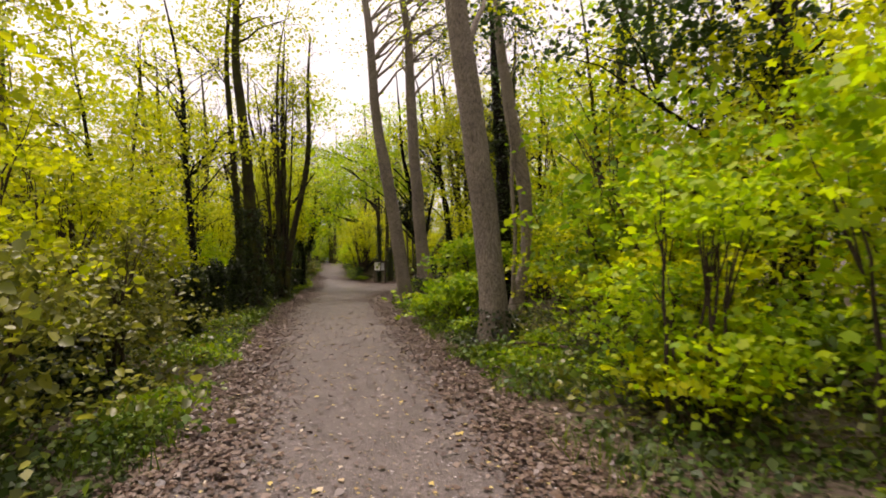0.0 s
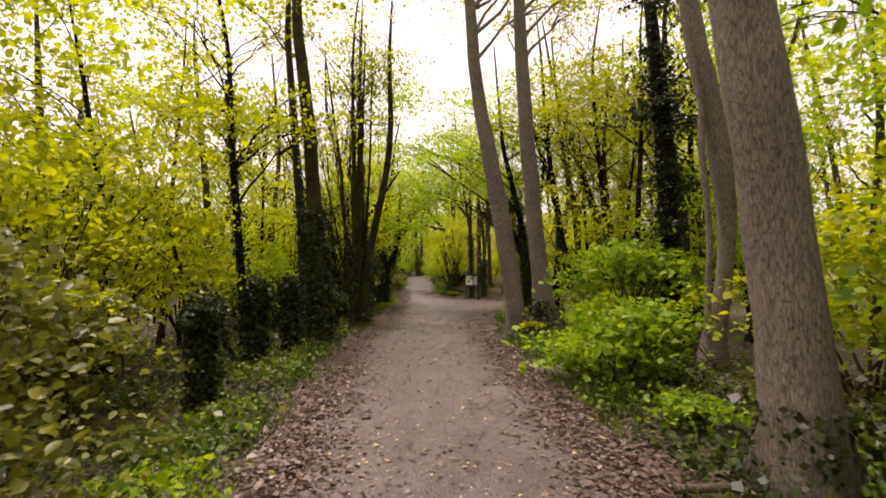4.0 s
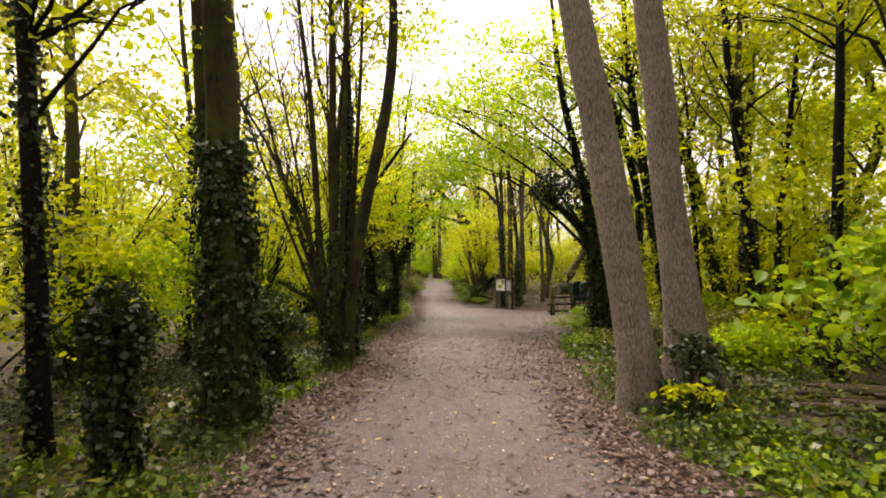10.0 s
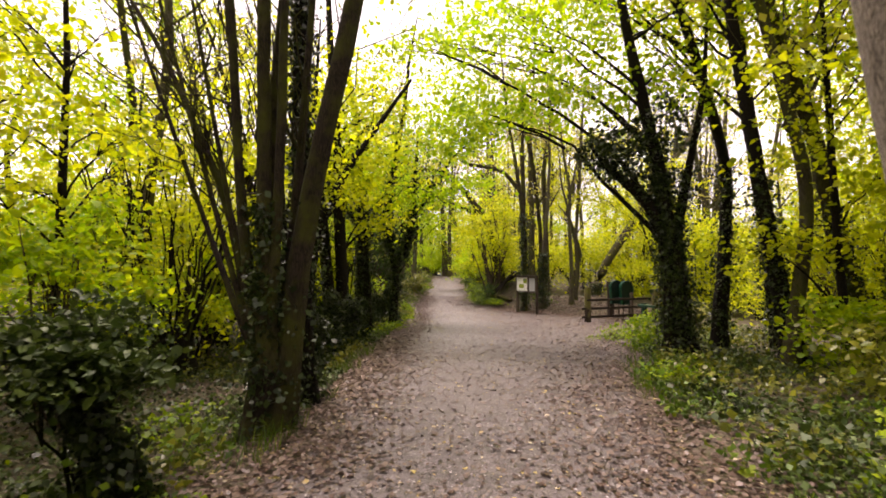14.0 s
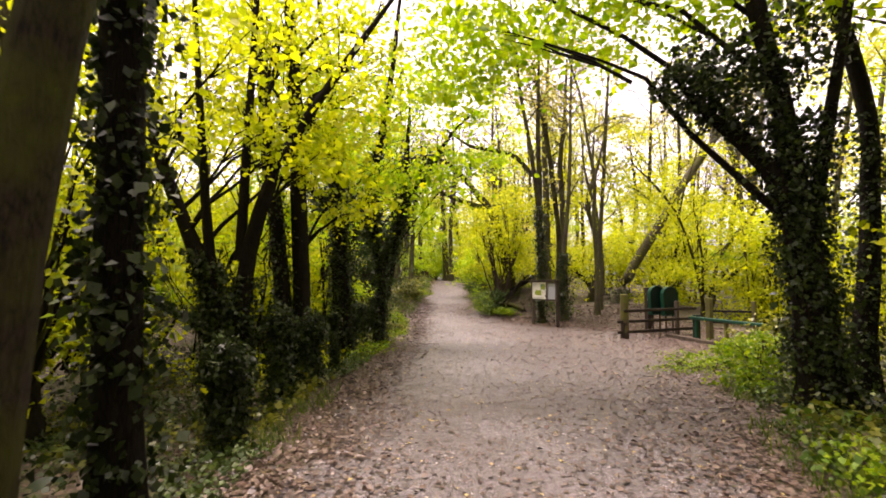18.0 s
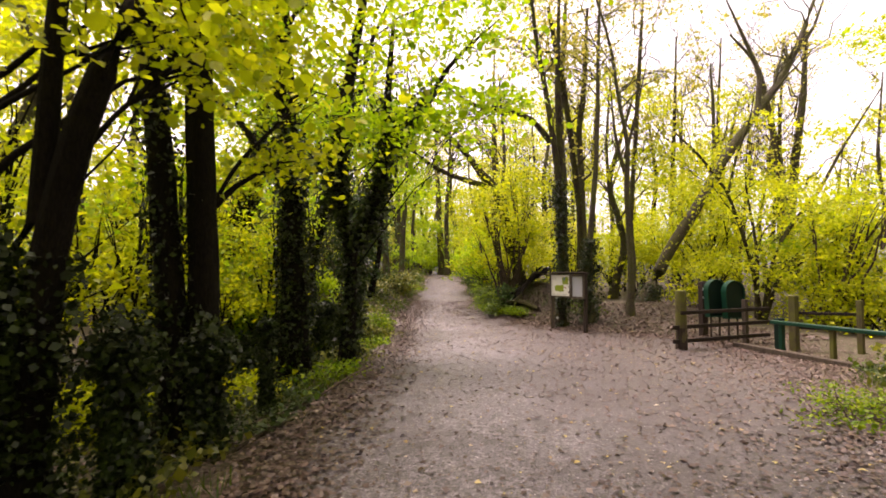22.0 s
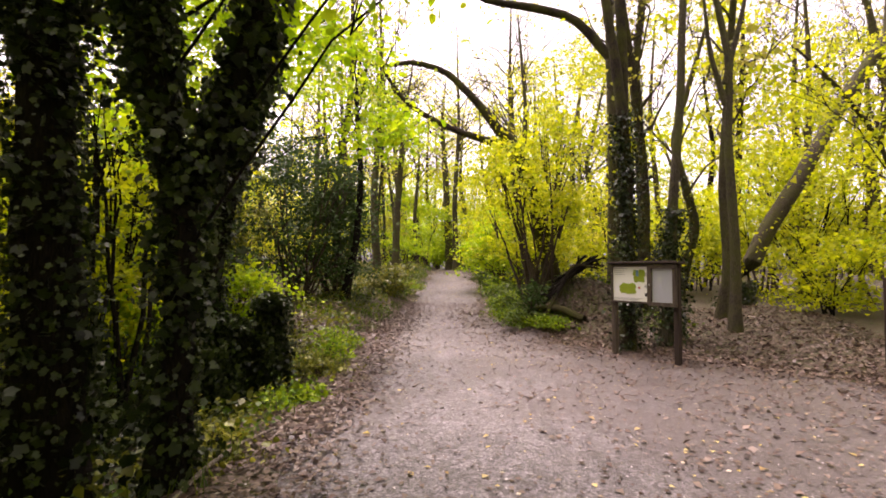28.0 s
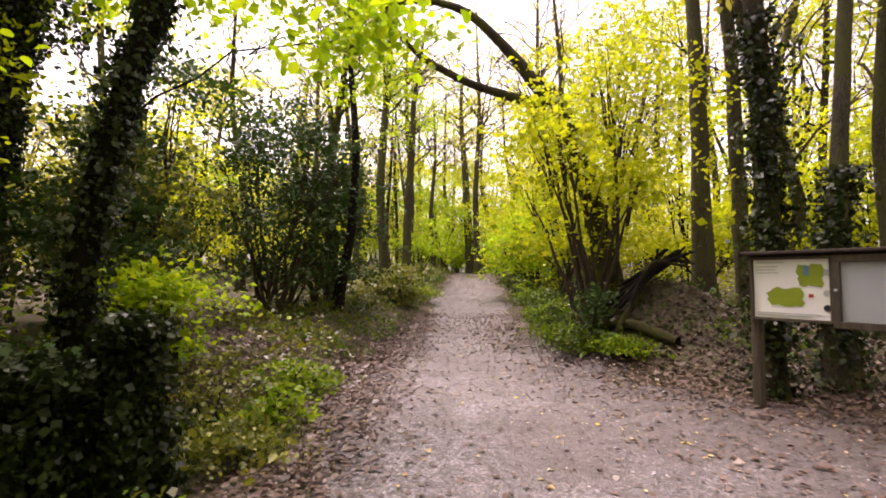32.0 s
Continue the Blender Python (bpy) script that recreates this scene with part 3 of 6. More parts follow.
    patch("map_marker", ragged(-0.055, 1.165, 0.022, 0.018, 9), MAP_RED, "small red mark", 0.003)
    for z, mat in ((1.38, MAP_GREY), (1.19, MAP_GREY), (1.055, MAP_DARK)):
        patch("badge", [(0.072 + 0.03 * math.cos(k / 16 * 6.283), z + 0.03 * math.sin(k / 16 * 6.283)) for k in range(16)], mat, "small round printed badge")
    for k, (x0, x1, z) in enumerate(((-0.54, -0.28, 1.475), (-0.54, -0.34, 1.435), (-0.54, -0.36, 1.405), (-0.54, -0.33, 1.375), (-0.54, 0.02, 0.985), (-0.54, -0.05, 0.965))):
        patch("text_line", [(x0, z), (x1, z), (x1, z + 0.008), (x0, z + 0.008)], MAP_GREY, "line of small print")
    bm = bmesh.new()
    bmesh.ops.create_uvsphere(bm, u_segments=10, v_segments=6, radius=0.014, matrix=pose(0.16, -0.104, 1.22))
    part("lock", bm, STEEL, t, "small metal lock")


notice_board()


# ---- post-and-rail fence, gate panels and barrier in the clearing ----
def round_post(bm, r, h, at, sides=14, cap=0.02, seed=1, lean=(0, 0)):
    g = random.Random(seed)
    rows = []
    for z, k in ((-0.25, 1.03), (0.0, 1.03), (h * 0.5, 1.0), (h - cap, 0.97), (h, 0.85)):
        rows.append([bm.verts.new((at[0] + lean[0] * z + r * k * math.cos(a / sides * 6.2832) * g.uniform(0.97, 1.03), at[1] + lean[1] * z + r * k * math.sin(a / sides * 6.2832) * g.uniform(0.97, 1.03), at[2] + z)) for a in range(sides)])
    for a, b in zip(rows, rows[1:]):
        for k in range(sides):
            bm.faces.new((a[k], a[(k + 1) % sides], b[(k + 1) % sides], b[k]))
    bm.faces.new(rows[-1])


def beam(bm, a, b, w, h, bevel=0.006):
    a, b = Vector(a), Vector(b)
    d = b - a
    rz = math.degrees(math.atan2(d.y, d.x))
    ry = -math.degrees(math.asin(d.z / d.length))
    box(bm, (d.length, w, h), bevel=bevel, m=pose(*((a + b) / 2), 0, ry, rz))


def rail_fence():
    px, py_ = 6.05, 32.8
    z = gz(px, py_)
    t = thing("rail_fence", (px, py_, z), "three-rail timber fence with a thick algae-green corner post", "fence")
    bm = bmesh.new()
    round_post(bm, 0.115, 1.29, (0, 0, 0), seed=3)
    part("corner_post", bm, WOOD_GREEN, t, "round post, green with algae")
    bm = bmesh.new()
    round_post(bm, 0.119, 0.5, (0, 0, 0), seed=3)
    part("post_foot", bm, WOOD_DARK, t, "dark damp foot of the post")
    dx, dy = 1.9, 0.82
    for ex, ey, h, mat in ((dx, dy, 1.06, WOOD_GREY), (3.3, -0.75, 1.12, WOOD_GREEN)):
        bm = bmesh.new()
        box(bm, (0.1, 0.1, h + 0.2), (ex, ey, h / 2 - 0.1), 25)
        part("post", bm, mat, t, "squared timber post")
    for k, zz in enumerate((0.20, 0.50, 0.81)):
        bm = bmesh.new()
        beam(bm, (-0.24 if k < 2 else -0.06, -0.13, zz), (dx, dy - 0.075, zz + 0.02), 0.045, 0.082)
        part("rail", bm, WOOD_RAIL, t)
        bm = bmesh.new()
        beam(bm, (dx, dy - 0.075, zz + 0.02), (2.55, 0.95, zz + 0.03), 0.045, 0.082)
        part("rail", bm, WOOD_RAIL, t)
        if k:
            bm = bmesh.new()
            beam(bm, (2.45, -0.02, zz), (3.3, -0.68, zz + 0.02), 0.04, 0.062)
            part("rail", bm, WOOD_RAIL, t)
    return t


rail_fence()


def gate_posts():
    for k, (x, y, h, r) in enumerate(((7.42, 34.5, 1.34, 0.075), (7.6, 34.75, 1.24, 0.06))):
        t = thing("gate_post", (x, y, gz(x, y)), "dark timber gate post with a metal fitting", "post", "gate posts")
        bm = bmesh.new()
        box(bm, (2 * r, 2 * r, h + 0.25), (0, 0, h / 2 - 0.125), 20, 0.01)
        part("post", bm, WOOD_DARK, t)
        for z in (1.15, 0.95):
            bm = bmesh.new()
            box(bm, (0.05, 0.02, 0.06), (-0.02, -r - 0.012, min(z, h - 0.1)), 20, 0.004)
            part("hinge_plate", bm, STEEL, t, "small pale metal plate")


gate_posts()


def arched_panel(x, y, rz):
    """A moulded green panel with a rounded top and a raised rim, on two thin legs."""
    t = thing("arched_panel", (x, y, gz(x, y)), "dark green moulded panel with a rounded top, on thin steel legs", "gate panel", "green arched panels")
    t.rotation_euler = (0, 0, radians(rz))
    outer, inner = [], []
    w, z0, z1 = 0.265, 0.54, 1.45
    for lst, k in ((outer, 1.0), (inner, 0.92)):
        ww, low, top = w * k, z0 + w * (1 - k), z1 - w * (1 - k)
        lst += [(-ww * 0.86, low), (ww * 0.86, low)]
        lst += [(ww * (0.86 + 0.14 * q / 3), low + (top - ww - low) * q / 3) for q in (1, 2, 3)]
        lst += [(ww * math.cos(a), top - ww + ww * math.sin(a)) for a in np.linspace(0, math.pi, 15)[1:-1]]
        lst += [(-ww * (0.86 + 0.14 * q / 3), low + (top - ww - low) * q / 3) for q in (3, 2, 1)]
    n = len(outer)
    bm = bmesh.new()
    rings = []
    for pts, yy in ((outer, 0.09), (outer, -0.07), (inner, -0.07), (inner, -0.03)):
        rings.append([bm.verts.new((px, yy, pz)) for px, pz in pts])
    for a, b in zip(rings, rings[1:]):
        for k in range(n):
            bm.faces.new((a[k], a[(k + 1) % n], b[(k + 1) % n], b[k]))
    bm.faces.new(list(reversed(rings[0])))
    bmesh.ops.recalc_face_normals(bm, faces=bm.faces)
    part("rim", bm, GREEN_PAINT, t, "raised green rim")
    bm = bmesh.new()
    f = bm.faces.new([bm.verts.new((px, -0.032, pz)) for px, pz in inner])
    got = bmesh.ops.extrude_face_region(bm, geom=[f])["geom"]
    bmesh.ops.translate(bm, vec=(0, 0.03, 0), verts=[v for v in got if isinstance(v, bmesh.types.BMVert)])
    bmesh.ops.recalc_face_normals(bm, faces=bm.faces)
    part("face", bm, GREEN_DARK, t, "dark recessed face")
    for sx in (-0.12, 0.12):
        bm = bmesh.new()
        box(bm, (0.035, 0.035, 0.72), (sx, 0.03, 0.24), 0, 0.004)
        part("leg", bm, WOOD_DARK, t, "thin dark leg")
    return t


arched_panel(7.56, 34.15, 10)
arched_panel(7.88, 33.95, 10)


def green_barrier():
    a, b = Vector((7.8, 32.3)), Vector((8.4, 29.5))
    z = gz(8.0, 31.5)
    t = thing("barrier_rail", (a.x, a.y, z), "long green-painted timber barrier rail on short posts", "barrier")
    d = (b - a)
    bm = bmesh.new()
    beam(bm, (-0.05, 0.08, 0.66), (d.x, d.y, 0.66), 0.12, 0.075, 0.012)
    part("top_rail", bm, GREEN_PAINT, t, "green painted rail")
    for k in (0.04, 0.42, 0.8):
        bm = bmesh.new()
        box(bm, (0.085, 0.085, 0.85), (d.x * k, d.y * k, 0.2), -78, 0.008)
        part("post", bm, GREEN_PAINT if k < 0.1 else WOOD_GREEN, t, "short post under the green rail")
    bm = bmesh.new()
    box(bm, (0.13, 0.16, 0.75), (0.14, 0.12, 0.36), -78, 0.01)
    part("end_post", bm, GREEN_DARK, t, "dark green end post")
    k = thing("edging_timber", (a.x, a.y, z), "weathered timber edging lying along the ground", "edging")
    bm = bmesh.new()
    beam(bm, (-0.3, 1.0, 0.06), (d.x * 1.05 - 0.28, d.y * 1.05, 0.05), 0.12, 0.13, 0.015)
    part("sleeper", bm, WOOD_GREY, k)
    x, y = 8.48, 32.75
    p = thing("marker_post", (x, y, gz(x, y)), "pale yellow-green square timber marker post", "post")
    bm = bmesh.new()
    box(bm, (0.15, 0.15, 1.3), (0, 0, 0.5), 25, 0.012)
    part("shaft", bm, WOOD_GREEN, p)
    bm = bmesh.new()
    box(bm, (0.17, 0.17, 0.05), (0, 0, 1.17), 25, 0.02)
    part("cap", bm, WOOD_GREEN, p, "chamfered top")


green_barrier()


# ---- trees and shrubs ----
def trunk_of(line, height, seed, sides=12, rough=0.05, flare=1.5):
    """A tapered trunk along the given points (x, y, z, r), carried on to the full height."""
    p = [tuple(q) for q in line]
    if height > p[-1][2] + 0.5:
        a, b = np.array(p[-2]), np.array(p[-1])
        k = (b[:3] - a[:3]) / max(0.3, b[2] - a[2])
        g = np.random.default_rng(seed)
        z = p[-1][2]
        left = height - z
        for f in (0.33, 0.66, 1.0):
            q = b[:3] + k * left * f * np.array([0.8, 0.8, 1]) + np.r_[g.normal(0, 0.12 * left * f / 3, 2), 0]
            p.append((*q, b[3] * (1 - 0.8 * f)))
    s = spline(p, 26)
    low = s[:, 2] - s[0, 2]
    s[:, 3] *= 1 + (flare - 1) * np.exp(-low / 0.28)
    g = np.random.default_rng(seed + 1000)
    s[1:, 3] *= 1 + 0.022 * np.convolve(g.standard_normal(len(s) + 1), (0.5, 0.8, 0.5), "valid")
    s[2:, :2] += 0.05 * s[2:, 3:4] * g.standard_normal((len(s) - 2, 2))
    s[0, 2] -= 0.25
    v, f = tube(s[:, :3], s[:, 3], sides, rough, seed, 0.22 * np.exp(-np.maximum(low, 0) / 0.3) + 0.02)
    return s, v, f


def tree(line, height, crown, label, bark=None, leaf=None, leaf_size=0.078, n_spray=110, each=32, spray_r=0.40, ivy=0.0, ivy_top=5.0,
         limbs=16, name="tree", seed=1, extra=(), group="", sides=12, fine=True, limb_ivy=0, tufts=(), twigs=0, limb_scale=0.38, ivy_shape=False):
    """A tree with a trunk, limbs, a crown of leaf sprays and, where it has any, ivy. crown: (centre offset x, y, z, radii x, y, z) from the base."""
    g = np.random.default_rng(seed)
    x, y = line[0][0], line[0][1]
    base = np.array([x, y, gz(x, y)])
    loc = [(a - base[0], b - base[1], c - base[2] if i else 0.0, r) for i, (a, b, c, r) in enumerate(line)]
    t = thing(name, base, label, "tree", group)
    s, v, f = trunk_of(loc, height - base[2], seed, sides)
    part_np("trunk", v, f, bark, t, "", True)
    pieces = []
    for e in extra:
        q = spline([(a - base[0], b - base[1], c - base[2], r) for a, b, c, r in e], 14)
        pv = tube(q[:, :3], q[:, 3], 8, 0.05, seed)
        part_np("limb", *pv, bark, t, "", True)
        if limb_ivy:
            ivy_on(t, q, limb_ivy, ivy_top, g, 0.07 if ivy_shape else 0.055, shape=ivy_shape)
        for i in g.integers(4, len(q) - 1, twigs):
            d = q[i + 1, :3] - q[i, :3]
            d = d / (np.linalg.norm(d) + 1e-9) + g.normal(0, 0.45, 3) + np.array([0, 0, 0.3])
            e2 = q[i, :3] + d * g.uniform(0.6, 1.5)
            pieces.append(bough(q[i, :3], e2, 0.013, 0.004, g, 0.0, 6, 4, 0.2))
            for w in (0.4, 0.6, 0.8, 1.0):
                b1 = q[i, :3] * (1 - w) + e2 * w
                pieces.append(bough(b1, b1 + (0.35 * d + g.normal(0, 0.22, 3)) * g.uniform(0.5, 1.0), 0.006, 0.003, g, 0.0, 4, 3, 0.2))
    cen = []
    for k, c in enumerate(crown):
        cen.append(in_layers(int(n_spray * c[6] if len(c) > 6 else n_spray), c[:3], c[3:6], g))
    if cen:
        cen = np.concatenate(cen)
        pick = g.choice(len(cen), min(limbs, len(cen)), replace=False)
        for k in pick:
            c = cen[k]
            z = np.clip(c[2] - np.linalg.norm(c[:2] - s[len(s) // 2, :2]) * g.uniform(0.4, 0.9), s[3, 2], s[-2, 2])
            i = int(np.argmin(np.abs(s[:, 2] - z)))
            r = max(0.012, s[i, 3] * limb_scale)
            pieces.append(bough(s[i, :3], c, r, 0.006, g))
            near = cen[np.argsort(np.linalg.norm(cen - c, axis=1))[1:4]]
            for q in near:
                pieces.append(bough(s[i, :3] * 0.45 + c * 0.55 + np.array([0, 0, 0.1 * np.linalg.norm(c - s[i, :3])]), q, r * 0.45, 0.004, g, 0.05, 5, 4))
        part_np("branchwork", *joined(pieces), TWIG if bark is None else bark, t, "", True)
        pts = sprays(cen, each, spray_r, g)
        part_np("crown", *leaf_quads(pts, leaf_size, g, 0.45, fine=fine), leaf, t)
    elif pieces:
        part_np("branchwork", *joined(pieces), bark, t, "", True)
    if ivy:
        ivy_on(t, s, ivy, ivy_top, g, 0.062 if ivy_shape else 0.055, shape=ivy_shape)
    for a, b, c, rx, ry, rz, n in tufts:
        pts = in_ellipsoid(int(n), (a - base[0], b - base[1], c - base[2]), (rx, ry, rz), g, 0.2)
        ob = part_np("ivy_tuft", *leaf_quads(pts, 0.07, g, 0.35), IVY, t, "hanging clump of dark ivy")
        tagged(ob, kind="stuff")
    return t


def ivy_on(t, s, amount, top, g, size=0.055, out=0.075, name="ivy", shape=False):
    """Ivy leaves that clothe a stem up to the height top."""
    ok = np.flatnonzero(s[:, 2] < top)
    if len(ok) < 2:
        return
    n = int(amount * 3.3)
    fi = g.uniform(0, ok[-1], n)
    i = fi.astype(int)
    w = (fi - i)[:, None]
    i2 = np.minimum(i + 1, len(s) - 1)
    c = s[i] * (1 - w) + s[i2] * w
    a = g.uniform(0, 2 * np.pi, n)
    lump = 1 + 0.5 * np.sin(3 * a + 2.1 * c[:, 2]) * np.sin(1.7 * c[:, 2] + a)
    nrm = np.stack([np.cos(a), np.sin(a), np.full(n, 0.25)], 1)
    off = c[:, 3] * 1.02 + np.abs(g.normal(0, out * 1.15, n)) * np.maximum(0.12, lump ** 1.5)
    pts = c[:, :3] + nrm * off[:, None]
    keep = 0.62 + 0.5 * np.sin(2 * a + 3.7 * c[:, 2]) * np.sin(2.9 * c[:, 2] - a + 1.3) > g.uniform(0, 0.9, n)
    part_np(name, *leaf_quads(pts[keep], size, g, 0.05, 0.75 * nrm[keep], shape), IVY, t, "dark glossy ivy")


def shrub(x, y, h, w, label, leaf, seed=1, n_spray=60, each=24, leaf_size=0.085, spray_r=0.26, stems=9, low=0.15, name="shrub", category="shrub", bark=None, ivy=0, group="", lean=(0, 0), fine=True):
    """A many-stemmed bush: stems that fan out from the ground, with sprays of leaves along and between them."""
    g = np.random.default_rng(seed)
    t = thing(name, (x, y, gz(x, y)), label, category, group)
    cen = in_layers(n_spray, (lean[0], lean[1], h * (0.5 + low / 2)), (w / 2, w / 2, h * (0.5 - low / 2)), g, 0.1)
    cen[:, 2] = np.maximum(cen[:, 2], 0.06 * h)
    pieces = []
    for k in g.choice(len(cen), min(stems, len(cen)), replace=False):
        c = cen[k]
        b = np.array([*g.normal(0, 0.06 * w, 2), -0.08])
        r = 0.008 + 0.008 * h
        pieces.append(bough(b, c, r, 0.004, g, 0.1, 8, 5, 0.04))
        for q in cen[np.argsort(np.linalg.norm(cen - c, axis=1))[1:4]]:
            pieces.append(bough(b * 0.4 + c * 0.6 + np.array([0, 0, 0.05]), q, r * 0.5, 0.003, g, 0.05, 5, 4))
    part_np("stemwork", *joined(pieces), bark or TWIG, t, "", True)
    pts = sprays(cen, each, spray_r, g)
    pts = pts[pts[:, 2] > 0.03]
    part_np("foliage", *leaf_quads(pts, leaf_size, g, 0.5, fine=fine), leaf, t)
    return t


def coppice(x, y, h, reach, label, leaf, seed, stems=26, n_spray=50, each=18, thick=0.035):
    """An old coppice stool: a broad dark stump with a fan of straight poles, leaves at their ends."""
    g = np.random.default_rng(seed)
    t = thing("coppice", (x, y, gz(x, y)), label, "coppiced tree")
    q = spline([(0, 0, -0.1, 0.42), (0.02, 0, 0.35, 0.36), (-0.03, 0.02, 0.75, 0.33), (0, 0, 0.95, 0.2)], 10)
    part_np("stool", *tube(q[:, :3], q[:, 3], 14, 0.14, seed), BARK_DARK, t, "broad dark stump", True)
    ends = []
    fine = []
    for k in range(stems):
        a = k * 2.39996 + g.normal(0, 0.2)
        r = reach * math.sqrt((k + 0.5) / stems) * g.uniform(0.8, 1.15)
        b = np.array([0.26 * math.cos(a), 0.26 * math.sin(a), g.uniform(0.45, 0.9)])
        e = np.array([r * math.cos(a), r * math.sin(a), h * g.uniform(0.75, 1.1) - 0.25 * r])
        r0 = thick * g.uniform(0.6, 1.2)
        part_np("pole", *bough(b, e, r0, 0.008, g, 0.06, 10, 6, 0.05), BARK_DARK if k % 3 else BARK_MOSS, t, "", True)
        for w in g.uniform(0.45, 1.0, 5):
            p = b * (1 - w) + e * w + np.array([0, 0, 0.06 * np.linalg.norm(e - b) * math.sin(math.pi * w)])
            p2 = p + (0.4 * (e - b) / h + g.normal(0, 0.35, 3)) * g.uniform(0.4, 0.9)
            fine.append(bough(p, p2, 0.007, 0.003, g, 0.0, 5, 3, 0.2))
            ends.append(p2)
    part_np("branchwork", *joined(fine), BARK_DARK, t, "", True)
    cen = np.array(ends)[g.choice(len(ends), min(n_spray, len(ends)), replace=False)]
    part_np("foliage", *leaf_quads(sprays(cen, each, 0.24, g), 0.08, g, 0.5, fine=True), leaf, t)
    return t


def stump(x, y, h, r, label, seed=1, n=900, name="ivy_clad_stump", lean=(0, 0), tuft=0.3):
    """A broken stump wrapped in ivy."""
    g = np.random.default_rng(seed)
    t = thing(name, (x, y, gz(x, y)), label, "stump")
    q = spline([(0, 0, -0.1, r * 0.8), (lean[0] * 0.5, lean[1] * 0.5, h * 0.5, r * 0.62), (lean[0], lean[1], h, r * 0.55)], 10)
    part_np("wood", *tube(q[:, :3], q[:, 3], 10, 0.08, seed), BARK_DARK, t, "", True)
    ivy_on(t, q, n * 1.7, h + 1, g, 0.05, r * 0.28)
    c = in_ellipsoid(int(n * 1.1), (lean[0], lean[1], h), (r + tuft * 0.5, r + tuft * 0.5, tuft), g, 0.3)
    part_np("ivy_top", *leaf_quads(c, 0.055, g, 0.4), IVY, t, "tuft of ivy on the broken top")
    return t


# ---- the trees along the path, one by one ----
PALE = "tall pale-barked tree beside the path"
tree([(3.25, 7.0, 0, 0.25), (3.15, 7.0, 1.6, 0.215), (2.95, 7.05, 3.3, 0.20), (2.72, 7.05, 4.8, 0.19)], 15, [(-1.5, 2, 9.5, 3.2, 3.2, 3.0)],
     PALE + ", ivy at its foot", BARK_PALE, LEAF_LIME, seed=11, ivy=260, ivy_top=0.9, n_spray=110, each=24, limbs=14, sides=18)
tree([(5.35, 11.7, 0, 0.2), (5.66, 11.7, 1.5, 0.125), (5.76, 11.7, 2.3, 0.15), (5.68, 11.7, 3.5, 0.185), (5.46, 11.7, 4.6, 0.18), (5.35, 11.7, 5.2, 0.18)], 11, [(-0.2, 0.3, 8.0, 1.8, 1.8, 1.8)],
     "twisted bare-stemmed tree with a heavy ivy mantle", BARK_PALE, LEAF_DARK, seed=12, n_spray=50, limbs=4,
     extra=[[(5.3, 11.6, 0.0, 0.07), (5.30, 11.6, 1.3, 0.055), (5.36, 11.55, 2.0, 0.05), (5.32, 11.55, 2.8, 0.055), (5.26, 11.6, 3.6, 0.06), (5.32, 11.6, 4.4, 0.055), (5.2, 11.6, 5.2, 0.05)]])
tree([(5.95, 13.9, 0, 0.24), (5.9, 13.9, 2.5, 0.2), (5.8, 13.9, 5.0, 0.18)], 11, [(-0.1, -0.1, 2.2, 0.4, 0.4, 1.4, 0.6), (-0.15, -0.1, 5.0, 0.62, 0.62, 2.4, 1.3)],
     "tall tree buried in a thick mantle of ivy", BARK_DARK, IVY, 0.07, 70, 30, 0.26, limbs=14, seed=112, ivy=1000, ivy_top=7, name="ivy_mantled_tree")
tree([(3.24, 16.5, 0, 0.235), (3.04, 16.5, 1.6, 0.22), (2.73, 16.5, 3.6, 0.205), (2.44, 16.5, 5.1, 0.19), (2.22, 16.5, 6.2, 0.175)], 16, [(0.3, 1.0, 11.5, 3.2, 3.0, 2.8)],
     PALE + ", leaning, of a pair", BARK_PALE, LEAF_YELLOW, seed=13, n_spray=110, limbs=14, sides=18, group="close pair of pale trees")
tree([(4.06, 16.85, 0, 0.32), (3.86, 16.85, 1.9, 0.21), (3.69, 16.85, 4.0, 0.195), (3.50, 16.85, 6.3, 0.18)], 16, [(1.0, 0.5, 11.5, 3.0, 3.0, 2.8)],
     PALE + ", upright, of a pair", BARK_PALE, LEAF_YELLOW, seed=14, ivy=220, ivy_top=0.9, n_spray=110, limbs=14, sides=18, group="close pair of pale trees")
tree([(-1.66, 15.9, 0, 0.26), (-1.68, 15.9, 1.9, 0.205), (-1.83, 15.9, 3.7, 0.175), (-1.96, 15.9, 5.4, 0.16)], 13, [(-0.6, 0.4, 10.5, 2.2, 2.2, 2.4)],
     "dark mossy tree with ivy round its lower trunk", BARK_MOSS, LEAF_YELLOW, seed=15, n_spray=110, ivy=1900, ivy_top=3.4, limbs=10, ivy_shape="lobed")
tree([(-2.1, 16.6, 0, 0.13), (-2.2, 16.6, 2.5, 0.11), (-2.45, 16.6, 5.5, 0.10)], 13, [(-0.5, 0.4, 10.5, 1.8, 1.8, 2.2)],
     "slender mossy tree with some ivy", BARK_MOSS, LEAF_YELLOW, seed=16, n_spray=60, ivy=700, ivy_top=4, limbs=8)
tree([(-3.1, 15.1, 0, 0.11), (-3.2, 15.1, 1.6, 0.095), (-3.35, 15.1, 3.2, 0.085), (-3.5, 15.1, 4.8, 0.075)], 10, [(-0.6, 0.5, 6.5, 2.4, 2.4, 2.8)],
     "thin dark tree with patchy ivy and spreading twigs", BARK_DARK, LEAF_YELLOW, seed=17, n_spray=120, ivy=700, ivy_top=6.5, limbs=18)
